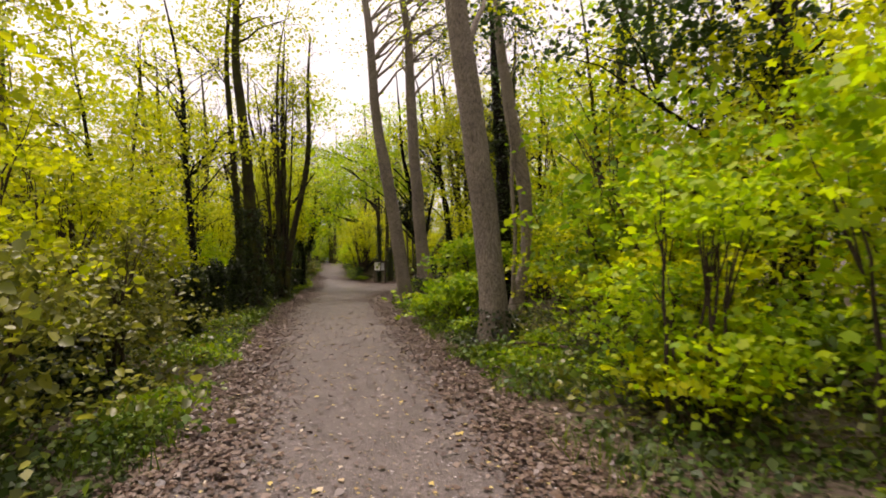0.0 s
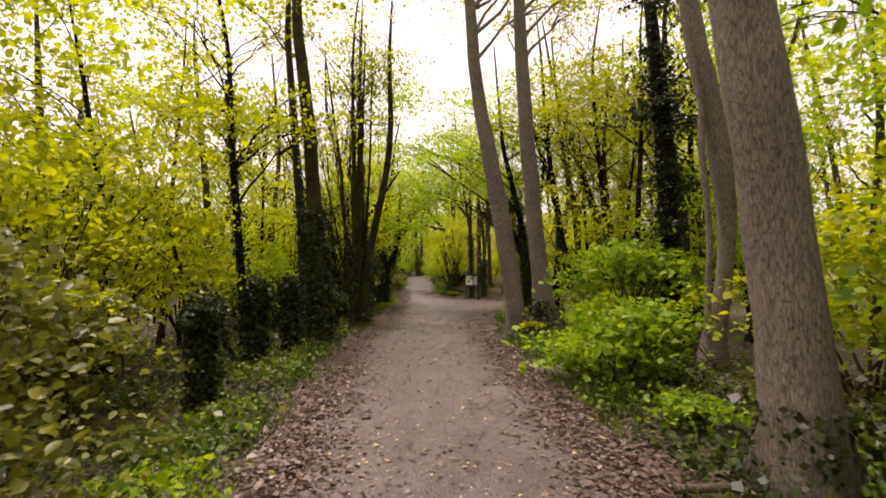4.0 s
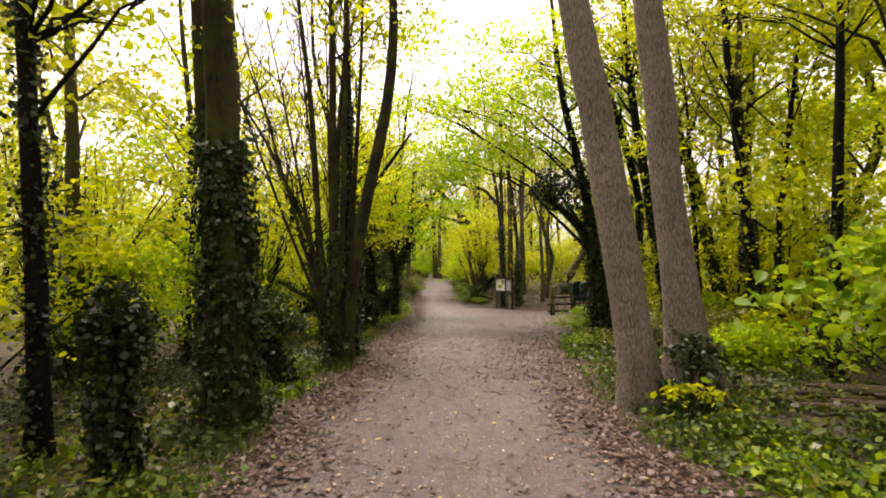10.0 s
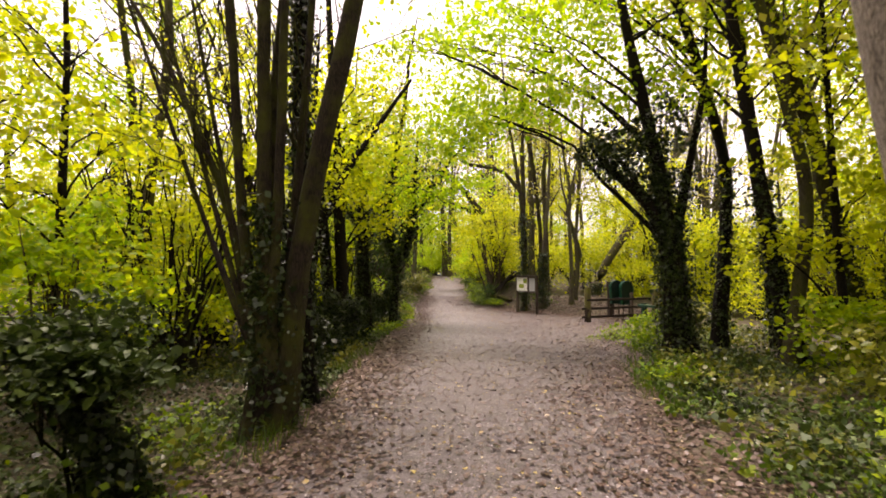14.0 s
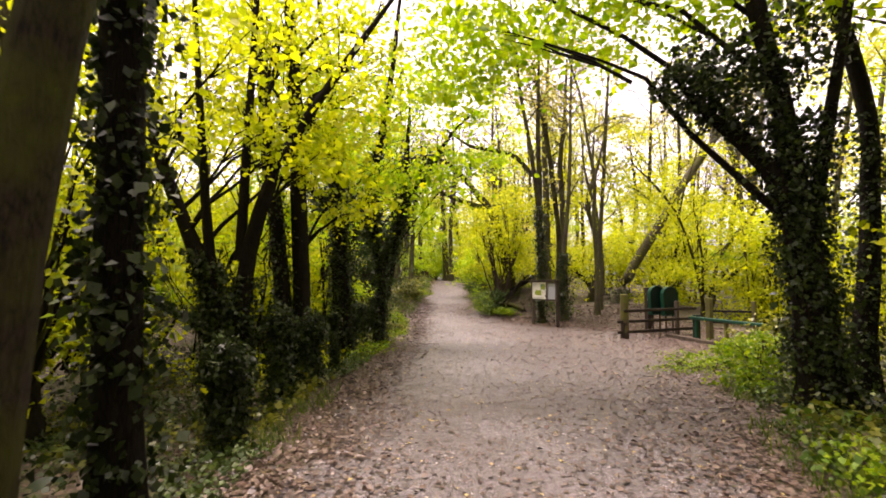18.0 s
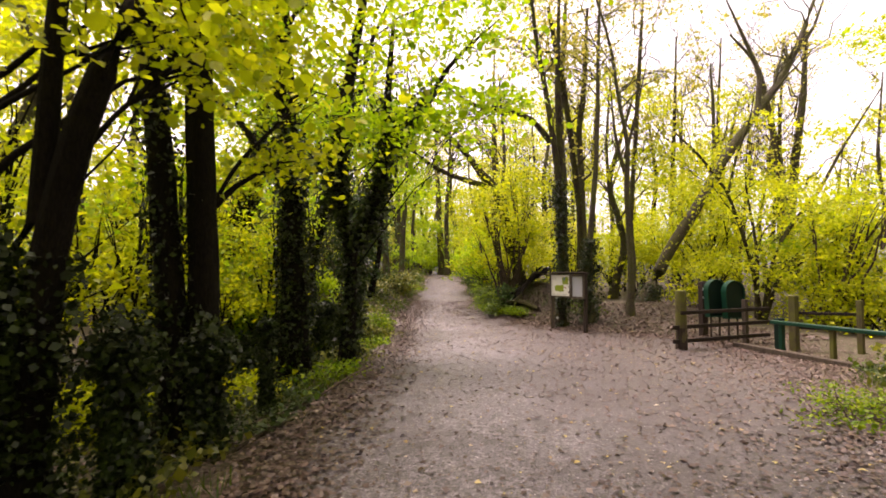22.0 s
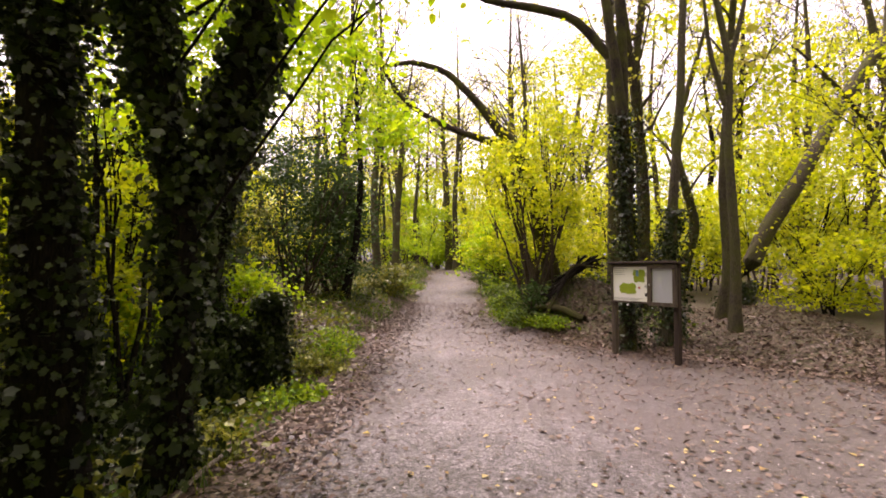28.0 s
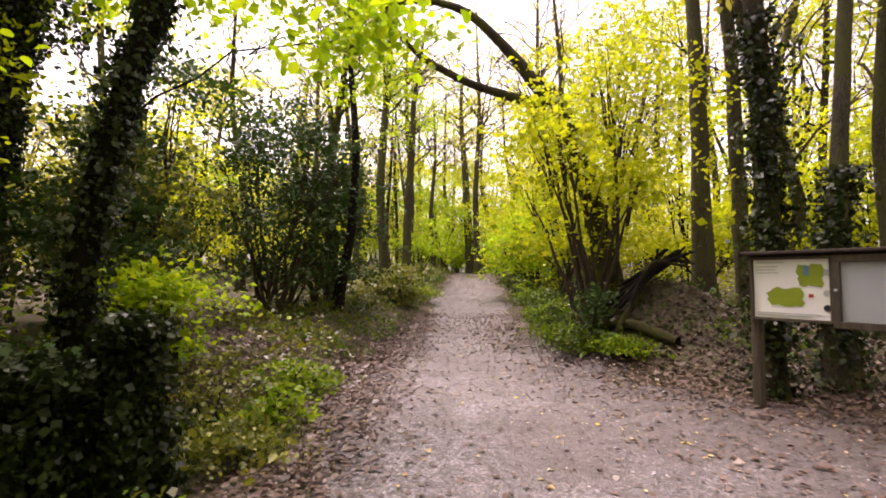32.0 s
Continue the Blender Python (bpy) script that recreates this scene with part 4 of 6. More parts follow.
tree([(7.5, 10.0, 0, 0.17), (7.4, 10.0, 3, 0.14), (7.5, 10.0, 6, 0.12)], 11, [(0, 0, 8.6, 2.2, 2.0, 1.6, 0.5)],
     "grey-brown tree standing bare above the saplings", BARK_MOSS, LEAF_YELLOW, 0.085, 80, 30, 0.3, limbs=14, seed=113, ivy=400, ivy_top=2.5)
tree([(8.6, 6.2, 0, 0.2), (8.5, 6.2, 2.5, 0.17), (8.3, 6.2, 5.0, 0.14)], 10, [(-1.0, 0, 5.8, 2.4, 2.4, 1.6, 1.2)],
     "dark-leaved holly tree over the saplings", BARK_DARK, LEAF_DARK, 0.09, 110, 32, 0.34, limbs=14, seed=114)
# the many-stemmed tree: several stems from one base and one bent stem
tree([(-1.15, 19.75, 0, 0.2), (-1.2, 19.75, 1.3, 0.10), (-1.26, 19.75, 3.2, 0.07), (-1.3, 19.75, 6.0, 0.06)], 12, [(-0.6, 0.8, 9.5, 2.2, 2.2, 2.4)],
     "many-stemmed tree with ivied base and one bent stem", BARK_MOSS, LEAF_YELLOW, seed=18, n_spray=80, ivy=900, ivy_top=2.6, limbs=20, twigs=16,
     extra=[[(-1.0, 19.8, 0.1, 0.16), (-0.88, 19.8, 1.8, 0.125), (-0.55, 19.8, 3.5, 0.11), (-0.25, 19.8, 4.8, 0.11), (-0.1, 19.8, 6.2, 0.09), (-0.2, 19.8, 8.5, 0.06), (-0.1, 19.9, 10.5, 0.03)],
            [(-1.2, 19.7, 0.2, 0.09), (-1.06, 19.7, 2.4, 0.055), (-1.04, 19.7, 5.2, 0.045), (-0.95, 19.7, 9, 0.02)],
            [(-1.2, 19.8, 0.3, 0.09), (-1.5, 19.8, 2.2, 0.055), (-1.7, 19.8, 5.0, 0.05), (-2.2, 19.8, 8.5, 0.02)],
            [(-1.1, 19.9, 0.3, 0.08), (-0.92, 20.0, 3.0, 0.05), (-0.8, 20.1, 5.5, 0.035), (-0.75, 20.1, 9.0, 0.012)],
            [(-1.2, 19.9, 0.6, 0.10), (-1.3, 20.1, 3.4, 0.06), (-1.1, 20.2, 6.5, 0.04), (-1.2, 20.3, 10, 0.012)],
            [(-1.3, 19.9, 0.6, 0.08), (-1.75, 20.1, 2.4, 0.05), (-2.6, 20.2, 4.2, 0.03), (-3.5, 20.3, 5.6, 0.012)]]
     + [[(-1.25, 19.8, 0.5, 0.04), (-1.3 - 0.22 * k, 19.8 + 0.1 * k, 2.5, 0.03), (-1.4 - 0.42 * k, 19.9 + 0.12 * k, 4.7, 0.02), (-1.5 - 0.62 * k, 20.0 + 0.1 * k, 7.0, 0.007)] for k in range(5)])
tree([(-1.05, 20.9, 0, 0.14), (-1.15, 20.9, 2.5, 0.12), (-1.2, 20.9, 5.5, 0.09)], 11, [(-0.4, 0.4, 8, 1.8, 1.8, 2.4)],
     "ivy-covered slender tree behind the many-stemmed one", BARK_DARK, LEAF_YELLOW, seed=19, n_spray=70, ivy=1500, ivy_top=5.5, limbs=8)
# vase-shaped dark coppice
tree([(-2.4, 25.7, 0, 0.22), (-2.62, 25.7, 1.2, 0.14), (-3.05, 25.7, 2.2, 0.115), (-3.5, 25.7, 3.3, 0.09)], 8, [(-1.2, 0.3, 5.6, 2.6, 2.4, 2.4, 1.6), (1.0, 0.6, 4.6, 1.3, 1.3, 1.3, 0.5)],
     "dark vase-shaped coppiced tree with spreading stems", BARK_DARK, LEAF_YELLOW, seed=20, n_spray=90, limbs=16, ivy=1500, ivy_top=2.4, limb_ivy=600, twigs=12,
     extra=[[(-2.35, 25.7, 0.1, 0.15), (-2.19, 25.7, 2.05, 0.125), (-1.83, 25.7, 3.3, 0.10), (-1.25, 25.7, 4.25, 0.075), (-0.59, 25.7, 5.2, 0.055), (0.0, 25.8, 6.1, 0.03)],
            [(-2.3, 25.7, 1.9, 0.09), (-2.25, 25.7, 3.4, 0.075), (-2.2, 25.8, 5.5, 0.05), (-2.1, 25.8, 7.5, 0.02)],
            [(-2.4, 25.75, 0.2, 0.10), (-2.9, 25.8, 0.9, 0.06), (-3.3, 25.8, 1.1, 0.04), (-4.0, 25.8, 1.5, 0.015)],
            [(-2.45, 25.6, 0.3, 0.11), (-2.75, 25.6, 2.2, 0.08), (-2.9, 25.5, 4.4, 0.055), (-3.1, 25.5, 7.0, 0.02)]])
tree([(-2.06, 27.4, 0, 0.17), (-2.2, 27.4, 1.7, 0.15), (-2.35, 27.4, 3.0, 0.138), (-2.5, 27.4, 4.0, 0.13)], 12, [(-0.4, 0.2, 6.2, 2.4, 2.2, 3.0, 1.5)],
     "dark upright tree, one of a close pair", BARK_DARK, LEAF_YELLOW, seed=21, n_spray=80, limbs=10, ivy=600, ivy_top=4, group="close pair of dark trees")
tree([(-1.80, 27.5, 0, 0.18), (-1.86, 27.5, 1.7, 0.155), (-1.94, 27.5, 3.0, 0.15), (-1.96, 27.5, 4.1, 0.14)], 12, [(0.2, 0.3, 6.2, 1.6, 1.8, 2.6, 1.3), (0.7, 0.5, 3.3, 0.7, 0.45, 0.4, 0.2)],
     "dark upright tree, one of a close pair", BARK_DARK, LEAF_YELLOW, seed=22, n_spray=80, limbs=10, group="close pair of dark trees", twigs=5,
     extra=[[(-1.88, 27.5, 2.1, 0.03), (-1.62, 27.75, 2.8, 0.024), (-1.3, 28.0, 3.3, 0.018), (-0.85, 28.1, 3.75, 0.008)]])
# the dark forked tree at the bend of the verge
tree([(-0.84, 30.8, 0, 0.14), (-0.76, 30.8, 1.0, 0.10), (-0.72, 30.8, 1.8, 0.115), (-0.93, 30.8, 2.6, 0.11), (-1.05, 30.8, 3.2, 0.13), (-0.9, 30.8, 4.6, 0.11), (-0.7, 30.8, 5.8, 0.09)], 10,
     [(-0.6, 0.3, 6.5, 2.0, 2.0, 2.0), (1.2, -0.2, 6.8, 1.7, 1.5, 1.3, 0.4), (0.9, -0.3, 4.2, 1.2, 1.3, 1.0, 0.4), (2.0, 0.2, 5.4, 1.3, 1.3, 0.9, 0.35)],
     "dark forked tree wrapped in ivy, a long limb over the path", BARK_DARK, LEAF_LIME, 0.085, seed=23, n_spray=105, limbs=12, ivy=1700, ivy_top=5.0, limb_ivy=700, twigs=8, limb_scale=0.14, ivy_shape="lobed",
     tufts=[(-0.42, 30.8, 2.5, 0.22, 0.22, 0.42, 450), (-1.1, 30.8, 3.2, 0.3, 0.26, 0.7, 600), (-0.25, 30.8, 3.0, 0.22, 0.22, 0.6, 320)],
     extra=[[(-0.74, 30.8, 1.85, 0.15), (-0.5, 30.8, 2.3, 0.13), (-0.3, 30.8, 2.9, 0.115), (-0.2, 30.8, 3.5, 0.09), (-0.15, 30.8, 4.6, 0.07), (-0.05, 30.8, 6.0, 0.03)],
            [(-0.2, 30.8, 3.45, 0.07), (0.32, 30.8, 4.3, 0.055), (1.05, 30.8, 5.4, 0.04), (1.9, 30.85, 6.2, 0.01)]])
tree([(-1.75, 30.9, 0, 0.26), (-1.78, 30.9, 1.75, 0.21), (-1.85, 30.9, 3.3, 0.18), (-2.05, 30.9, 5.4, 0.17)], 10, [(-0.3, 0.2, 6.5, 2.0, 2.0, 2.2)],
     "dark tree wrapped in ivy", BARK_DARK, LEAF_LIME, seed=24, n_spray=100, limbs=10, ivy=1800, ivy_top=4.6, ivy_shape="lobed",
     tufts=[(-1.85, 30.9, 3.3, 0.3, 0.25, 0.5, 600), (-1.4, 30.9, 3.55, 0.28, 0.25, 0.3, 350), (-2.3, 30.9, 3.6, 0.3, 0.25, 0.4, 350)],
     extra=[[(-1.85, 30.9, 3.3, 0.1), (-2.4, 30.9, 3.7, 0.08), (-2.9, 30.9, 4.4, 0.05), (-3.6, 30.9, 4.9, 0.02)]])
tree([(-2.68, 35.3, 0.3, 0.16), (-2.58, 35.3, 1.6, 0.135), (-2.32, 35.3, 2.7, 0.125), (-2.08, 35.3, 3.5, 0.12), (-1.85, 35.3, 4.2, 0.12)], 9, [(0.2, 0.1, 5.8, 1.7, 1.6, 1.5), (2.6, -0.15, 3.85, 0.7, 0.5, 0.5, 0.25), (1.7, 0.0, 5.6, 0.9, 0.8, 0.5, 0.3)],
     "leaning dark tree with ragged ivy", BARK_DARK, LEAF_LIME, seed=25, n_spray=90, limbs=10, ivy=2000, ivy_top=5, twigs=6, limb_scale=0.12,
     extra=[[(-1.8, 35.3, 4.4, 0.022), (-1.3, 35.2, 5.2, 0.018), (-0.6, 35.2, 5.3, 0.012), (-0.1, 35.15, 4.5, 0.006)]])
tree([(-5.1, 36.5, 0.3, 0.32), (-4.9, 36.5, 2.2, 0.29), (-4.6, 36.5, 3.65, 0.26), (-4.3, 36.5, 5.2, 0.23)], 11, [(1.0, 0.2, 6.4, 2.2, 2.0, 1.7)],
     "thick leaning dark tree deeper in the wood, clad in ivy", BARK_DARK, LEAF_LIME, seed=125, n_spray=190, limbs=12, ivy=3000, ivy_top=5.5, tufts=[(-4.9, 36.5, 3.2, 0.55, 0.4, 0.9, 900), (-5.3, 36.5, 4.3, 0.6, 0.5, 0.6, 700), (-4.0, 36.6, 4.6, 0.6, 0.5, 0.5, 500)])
# right of the clearing
tree([(5.35, 24.2, 0, 0.26), (5.25, 24.2, 1.6, 0.21), (5.1, 24.2, 2.5, 0.17), (5.02, 24.2, 3.6, 0.12), (4.7, 24.2, 5.0, 0.11)], 11, [(0.4, 0.4, 8.2, 2.4, 2.4, 2.2, 0.6), (-2.4, 0.8, 6.9, 2.2, 2.0, 0.9, 0.9), (-3.4, 1.6, 5.3, 1.7, 1.6, 0.7, 0.7), (-4.3, 2.6, 7.6, 1.9, 1.9, 1.0, 0.6), (-3.7, 2.8, 9.9, 2.2, 2.0, 1.2, 0.5), (-1.0, 0.2, 5.6, 1.6, 1.4, 0.6, 0.5)],
     "leaning tree thickly clad in ivy at the edge of the clearing", BARK_DARK, LEAF_LIME, 0.085, seed=26, n_spray=100, spray_r=0.4, tufts=[(4.35, 24.2, 3.95, 0.85, 0.6, 0.6, 1500), (3.85, 24.2, 4.1, 0.5, 0.4, 0.45, 700), (5.1, 24.2, 4.6, 0.7, 0.6, 0.7, 900)], limbs=12, ivy=2600, ivy_top=4.0, limb_ivy=500,
     extra=[[(5.2, 24.2, 2.0, 0.15), (4.85, 24.2, 2.95, 0.13), (4.4, 24.2, 3.4, 0.10), (3.95, 24.2, 3.75, 0.06), (3.6, 24.2, 4.2, 0.01)],
            [(5.2, 24.2, 1.9, 0.12), (5.55, 24.2, 3.6, 0.08), (5.9, 24.2, 5.2, 0.06), (6.1, 24.2, 8, 0.01)]])
SLIM = "dark slender leaning tree beyond the verge"
tree([(6.9, 23.2, 0, 0.17), (6.68, 23.2, 1.2, 0.145), (6.35, 23.2, 3.2, 0.125), (6.1, 23.2, 5.0, 0.11), (5.89, 23.2, 6.5, 0.10)], 12, [(-1.4, 0.2, 8, 2.2, 2.2, 2.2)], SLIM, BARK_DARK, LEAF_YELLOW, seed=27, n_spray=70, limbs=14, ivy=700, ivy_top=3.4, group="leaning trees beyond the verge")
tree([(6.55, 25.1, 0, 0.15), (6.75, 25.1, 2.0, 0.13), (6.87, 25.1, 3.9, 0.11), (6.23, 25.1, 6.4, 0.10), (5.82, 25.1, 7.6, 0.09)], 12, [(-1.4, 0.2, 8.5, 2.2, 2.0, 2.0)], SLIM, BARK_DARK, LEAF_LIME, seed=271, n_spray=70, limbs=14, ivy=700, ivy_top=4, group="leaning trees beyond the verge")
tree([(8.8, 24.0, 0, 0.2), (8.31, 24.0, 2.5, 0.17), (7.94, 24.0, 4.4, 0.15), (7.19, 24.0, 6.7, 0.12)], 12, [(-2.2, 0.2, 8.5, 2.2, 2.2, 2.0)], SLIM, BARK_MOSS, LEAF_YELLOW, seed=272, n_spray=70, limbs=14, ivy=500, ivy_top=3, group="leaning trees beyond the verge")
# round the notice board
tree([(4.34, 36.35, 0, 0.13), (4.36, 36.35, 2.4, 0.105), (4.32, 36.35, 3.9, 0.10), (4.17, 36.35, 5.3, 0.095), (3.97, 36.35, 6.6, 0.08)], 13, [(0.2, 1.5, 10, 2.6, 2.6, 2.2)],
     "ivy-clad tree directly behind the notice board", BARK_MOSS, LEAF_PALE, seed=28, n_spray=60, limbs=12, ivy=2000, ivy_top=4.6,
     extra=[[(4.3, 36.4, 3.8, 0.11), (4.36, 36.5, 5.2, 0.10), (4.3, 36.5, 6.8, 0.09), (4.4, 36.6, 10, 0.04)],
            [(4.1, 36.5, 5.4, 0.09), (3.5, 36.6, 6.2, 0.085), (2.6, 36.6, 6.4, 0.075), (1.8, 36.6, 6.5, 0.06), (0.9, 36.7, 7.2, 0.03)]])
tree([(5.18, 36.5, 0, 0.15), (5.14, 36.5, 1.6, 0.13), (5.2, 36.5, 2.4, 0.09), (5.42, 36.55, 4.5, 0.075), (5.52, 36.6, 6.4, 0.065)], 12, [(0.5, 1, 9.5, 2.2, 2.2, 2.2)],
     "tree with an ivy collar beside the notice board", BARK_GREY, LEAF_PALE, seed=29, n_spray=45, limbs=16, ivy=1300, ivy_top=2.6)
tree([(6.48, 36.8, 0, 0.10), (6.52, 36.8, 2.0, 0.082), (6.40, 36.8, 4.0, 0.075), (6.5, 36.8, 5.4, 0.07), (6.24, 36.8, 6.6, 0.055)], 12, [(0, 0.5, 9, 2.0, 2.0, 2.6)],
     "slender bare grey tree on the leafy mound", BARK_GREY, LEAF_PALE, seed=30, n_spray=28, limbs=20,
     extra=[[(6.38, 36.8, 4.6, 0.06), (6.1, 36.8, 5.6, 0.045), (5.95, 36.8, 7.5, 0.01)], [(6.38, 36.8, 5.0, 0.06), (6.7, 36.8, 6.2, 0.045), (7.1, 36.8, 8.0, 0.01)]])
tree([(5.35, 40.2, 0.3, 0.2), (5.38, 40.2, 2.4, 0.165), (5.36, 40.2, 5.0, 0.14)], 14, [(0, 0.5, 10.5, 2.6, 2.6, 2.6)], "stout grey tree on the bank behind the notice board", BARK_GREY, LEAF_PALE, seed=31, n_spray=60, limbs=20)
tree([(8.42, 40.4, 0.4, 0.26), (9.15, 40.5, 2.1, 0.21), (10.5, 40.7, 4.0, 0.20), (11.6, 40.9, 5.8, 0.18), (13.2, 41.1, 7.9, 0.165), (14.3, 41.3, 9.2, 0.15), (15.1, 41.5, 10.6, 0.12)], 14, [(6.0, 1.5, 11.5, 2.6, 2.6, 2.0)],
     "bare leaning tree over the yellow thicket, ivy at its foot", BARK_GREY, LEAF_PALE, seed=32, n_spray=26, limbs=16, ivy=600, ivy_top=0.9,
     extra=[[(13.2, 41.1, 7.9, 0.12), (13.4, 41.2, 9.4, 0.09), (12.9, 41.3, 10.8, 0.07), (12.2, 41.3, 12.4, 0.03)], [(14.9, 41.5, 10.2, 0.10), (15.8, 41.5, 11.4, 0.06), (16.4, 41.5, 13.0, 0.02)]])
tree([(10.85, 37.6, 0, 0.075), (10.7, 37.6, 1.5, 0.06), (10.4, 37.6, 2.7, 0.05), (9.9, 37.6, 4.2, 0.045), (9.05, 37.6, 5.3, 0.045), (8.2, 37.6, 6.1, 0.02)], 6.2,
     [(-2.3, 0.2, 5.0, 1.5, 1.2, 0.8, 0.6), (0.6, 0.4, 4.6, 2.0, 1.6, 0.9, 1.0), (2.4, 0.2, 3.3, 1.8, 1.6, 0.8, 1.0), (1.0, -0.4, 2.4, 1.6, 1.0, 0.6, 0.5)],
     "arching field maple with dark limbs and layered yellow leaves", BARK_MOSS, LEAF_YELLOW, 0.075, seed=37, n_spray=60, limbs=18, spray_r=0.45,
     extra=[[(10.95, 37.6, 0.1, 0.10), (11.3, 37.6, 2.1, 0.08), (11.8, 37.6, 3.1, 0.07), (12.7, 37.6, 3.9, 0.06), (13.5, 37.6, 5.4, 0.045), (15.0, 37.6, 7.6, 0.015)],
            [(10.9, 37.5, 0.2, 0.10), (11.3, 37.5, 1.3, 0.085), (12.0, 37.5, 1.9, 0.07), (13.0, 37.5, 2.56, 0.05), (14.2, 37.5, 3.2, 0.02)],
            [(9.95, 37.6, 4.15, 0.05), (10.2, 37.6, 5.2, 0.04), (10.7, 37.6, 6.5, 0.025), (10.9, 37.6, 7.6, 0.008)],
            [(10.8, 37.7, 0.2, 0.07), (11.0, 37.9, 2.4, 0.05), (10.7, 38.0, 4.6, 0.03), (10.9, 38.0, 6.2, 0.008)]])
# the leaning tree with two mossy boughs over the path
tree([(4.1, 41.2, 0.4, 0.26), (3.7, 41.2, 2.6, 0.22), (3.1, 41.2, 4.7, 0.19), (2.6, 41.2, 5.3, 0.16)], 5.4, [],
     "leaning tree with two mossy boughs arching over the path", BARK_MOSS, LEAF_PALE, seed=33, twigs=9,
     extra=[[(2.6, 41.2, 5.25, 0.16), (2.05, 41.2, 6.0, 0.115), (1.1, 41.2, 7.0, 0.09), (0.0, 41.2, 7.3, 0.07), (-0.7, 41.2, 7.05, 0.05), (-1.3, 41.2, 7.3, 0.02)],
            [(3.0, 41.2, 4.8, 0.14), (2.0, 41.2, 5.1, 0.10), (1.1, 41.2, 5.4, 0.085), (0.0, 41.2, 6.05, 0.065), (-0.5, 41.2, 6.7, 0.05), (-0.9, 41.2, 7.6, 0.02)]])
tree([(-1.75, 41.5, 0.4, 0.12), (-1.42, 41.5, 2.3, 0.10), (-1.3, 41.5, 4.0, 0.085), (-1.42, 41.5, 5.6, 0.06)], 8.5, [(0.2, 0.2, 5.8, 1.4, 1.4, 1.9)], "slim dark curving tree at the path edge", BARK_DARK, LEAF_LIME, seed=34, n_spray=60, limbs=14)
tree([(-0.95, 47.5, 0.9, 0.16), (-0.9, 47.5, 3.5, 0.13), (-0.7, 47.5, 6.2, 0.1)], 10, [(0.1, 0.2, 6.2, 1.7, 1.7, 2.4)], "slim tree further along the path", BARK_GREY, LEAF_LIME, seed=35, n_spray=70, limbs=14)
tree([(1.3, 63, 1.5, 0.3), (1.15, 63, 4.2, 0.26), (0.95, 63, 8.5, 0.2)], 15, [(0, 0.5, 11, 2.6, 2.6, 3)], "grey tree far down the path where it bends", BARK_GREY, LEAF_PALE, seed=36, n_spray=50, limbs=26)

# ---- shrubs and stumps by the path ----
stump(-2.57, 6.24, 0.8, 0.14, "low dark stump among the hazels", 140, 500, tuft=0.2)
stump(-2.15, 10.4, 1.25, 0.17, "broken stump smothered in dark ivy", 41, 900)
stump(-2.15, 12.7, 1.3, 0.16, "thick stump smothered in dark ivy", 42, 1300)
stump(-1.95, 14.3, 1.35, 0.15, "leaning stump smothered in dark ivy", 43, 1200)
stump(-1.56, 18.0, 1.05, 0.17, "leaning broken stump under a heavy head of ivy", 44, 900, lean=(-0.55, 0.05), tuft=0.35)
stump(-1.65, 23.7, 1.0, 0.17, "low stump under ivy", 45, 1000)
stump(-1.75, 25.9, 1.2, 0.17, "upright stump under dark ivy beside the coppice", 146, 1000)
stump(-1.4, 28.3, 1.1, 0.08, "thin ivy-clad stump beside dark trees", 46, 500, tuft=0.12)
stump(-1.5, 26.85, 1.05, 0.15, "low ivy-clad stump at the verge", 47, 800)
stump(-1.25, 34.1, 1.3, 0.19, "square ivy-clad stump at the verge", 48, 2200, tuft=0.12)
stump(-1.8, 33.95, 1.1, 0.3, "broad low stump under ivy", 49, 2200, tuft=0.14)
shrub(-2.05, 18.15, 1.75, 1.05, "dense dark ivy bush crowning the leaning stump", GROUND_IVY, 51, 120, 36, 0.055, 0.15, low=0.52, stems=4, name="ivy_bush", bark=BARK_DARK)
coppice(-4.3, 23.9, 4.6, 2.1, "old hazel stool with a fan of dark poles", LEAF_YELLOW, 52, 30, 70)
coppice(-5.0, 12.6, 4.0, 1.8, "hazel stool with thin poles and yellow leaves", LEAF_YELLOW, 152, 18, 80, 22, 0.026)
coppice(-6.2, 20.0, 4.4, 2.2, "hazel stool among the yellow saplings", LEAF_YELLOW, 153, 18, 80, 22, 0.03)
coppice(8.4, 14.6, 4.2, 1.8, "hazel stool behind the brushwood pile", LEAF_LIME, 154, 18, 80, 24, 0.026)
shrub(3.45, 10.5, 1.3, 2.1, "bright green maple shrub beside the path", LEAF_GREEN, 53, 120, 24, 0.10, 0.2, low=0.08, fine="lobed")
shrub(4.1, 12.7, 0.6, 1.5, "low green maple seedlings", LEAF_GREEN, 54, 60, 24, 0.08, 0.2, low=0.05, fine="lobed")
shrub(4.9, 13.6, 2.6, 2.2, "tall green shrub behind the verge", LEAF_GREEN, 55, 80, 24, 0.1)
shrub(3.6, 2.75, 2.3, 1.6, "yellow-green maple sapling leaning over the verge", LEAF_LIME, 56, 110, 26, 0.072, 0.22, low=0.05, fine="lobed")
shrub(3.75, 3.7, 1.5, 1.5, "green maple seedlings under the sapling", LEAF_GREEN, 256, 70, 26, 0.065, 0.2, low=0.05, fine="lobed")
shrub(3.85, 2.9, 0.85, 1.1, "yellowing maple seedling among the saplings", LEAF_YELLOW, 156, 36, 22, 0.09, 0.2, low=0.1, fine="lobed")
shrub(4.7, 4.4, 2.2, 1.9, "yellow-green maple sapling at the verge", LEAF_YELLOW, 57, 80, 24, 0.11, 0.24, low=0.2, fine="lobed")
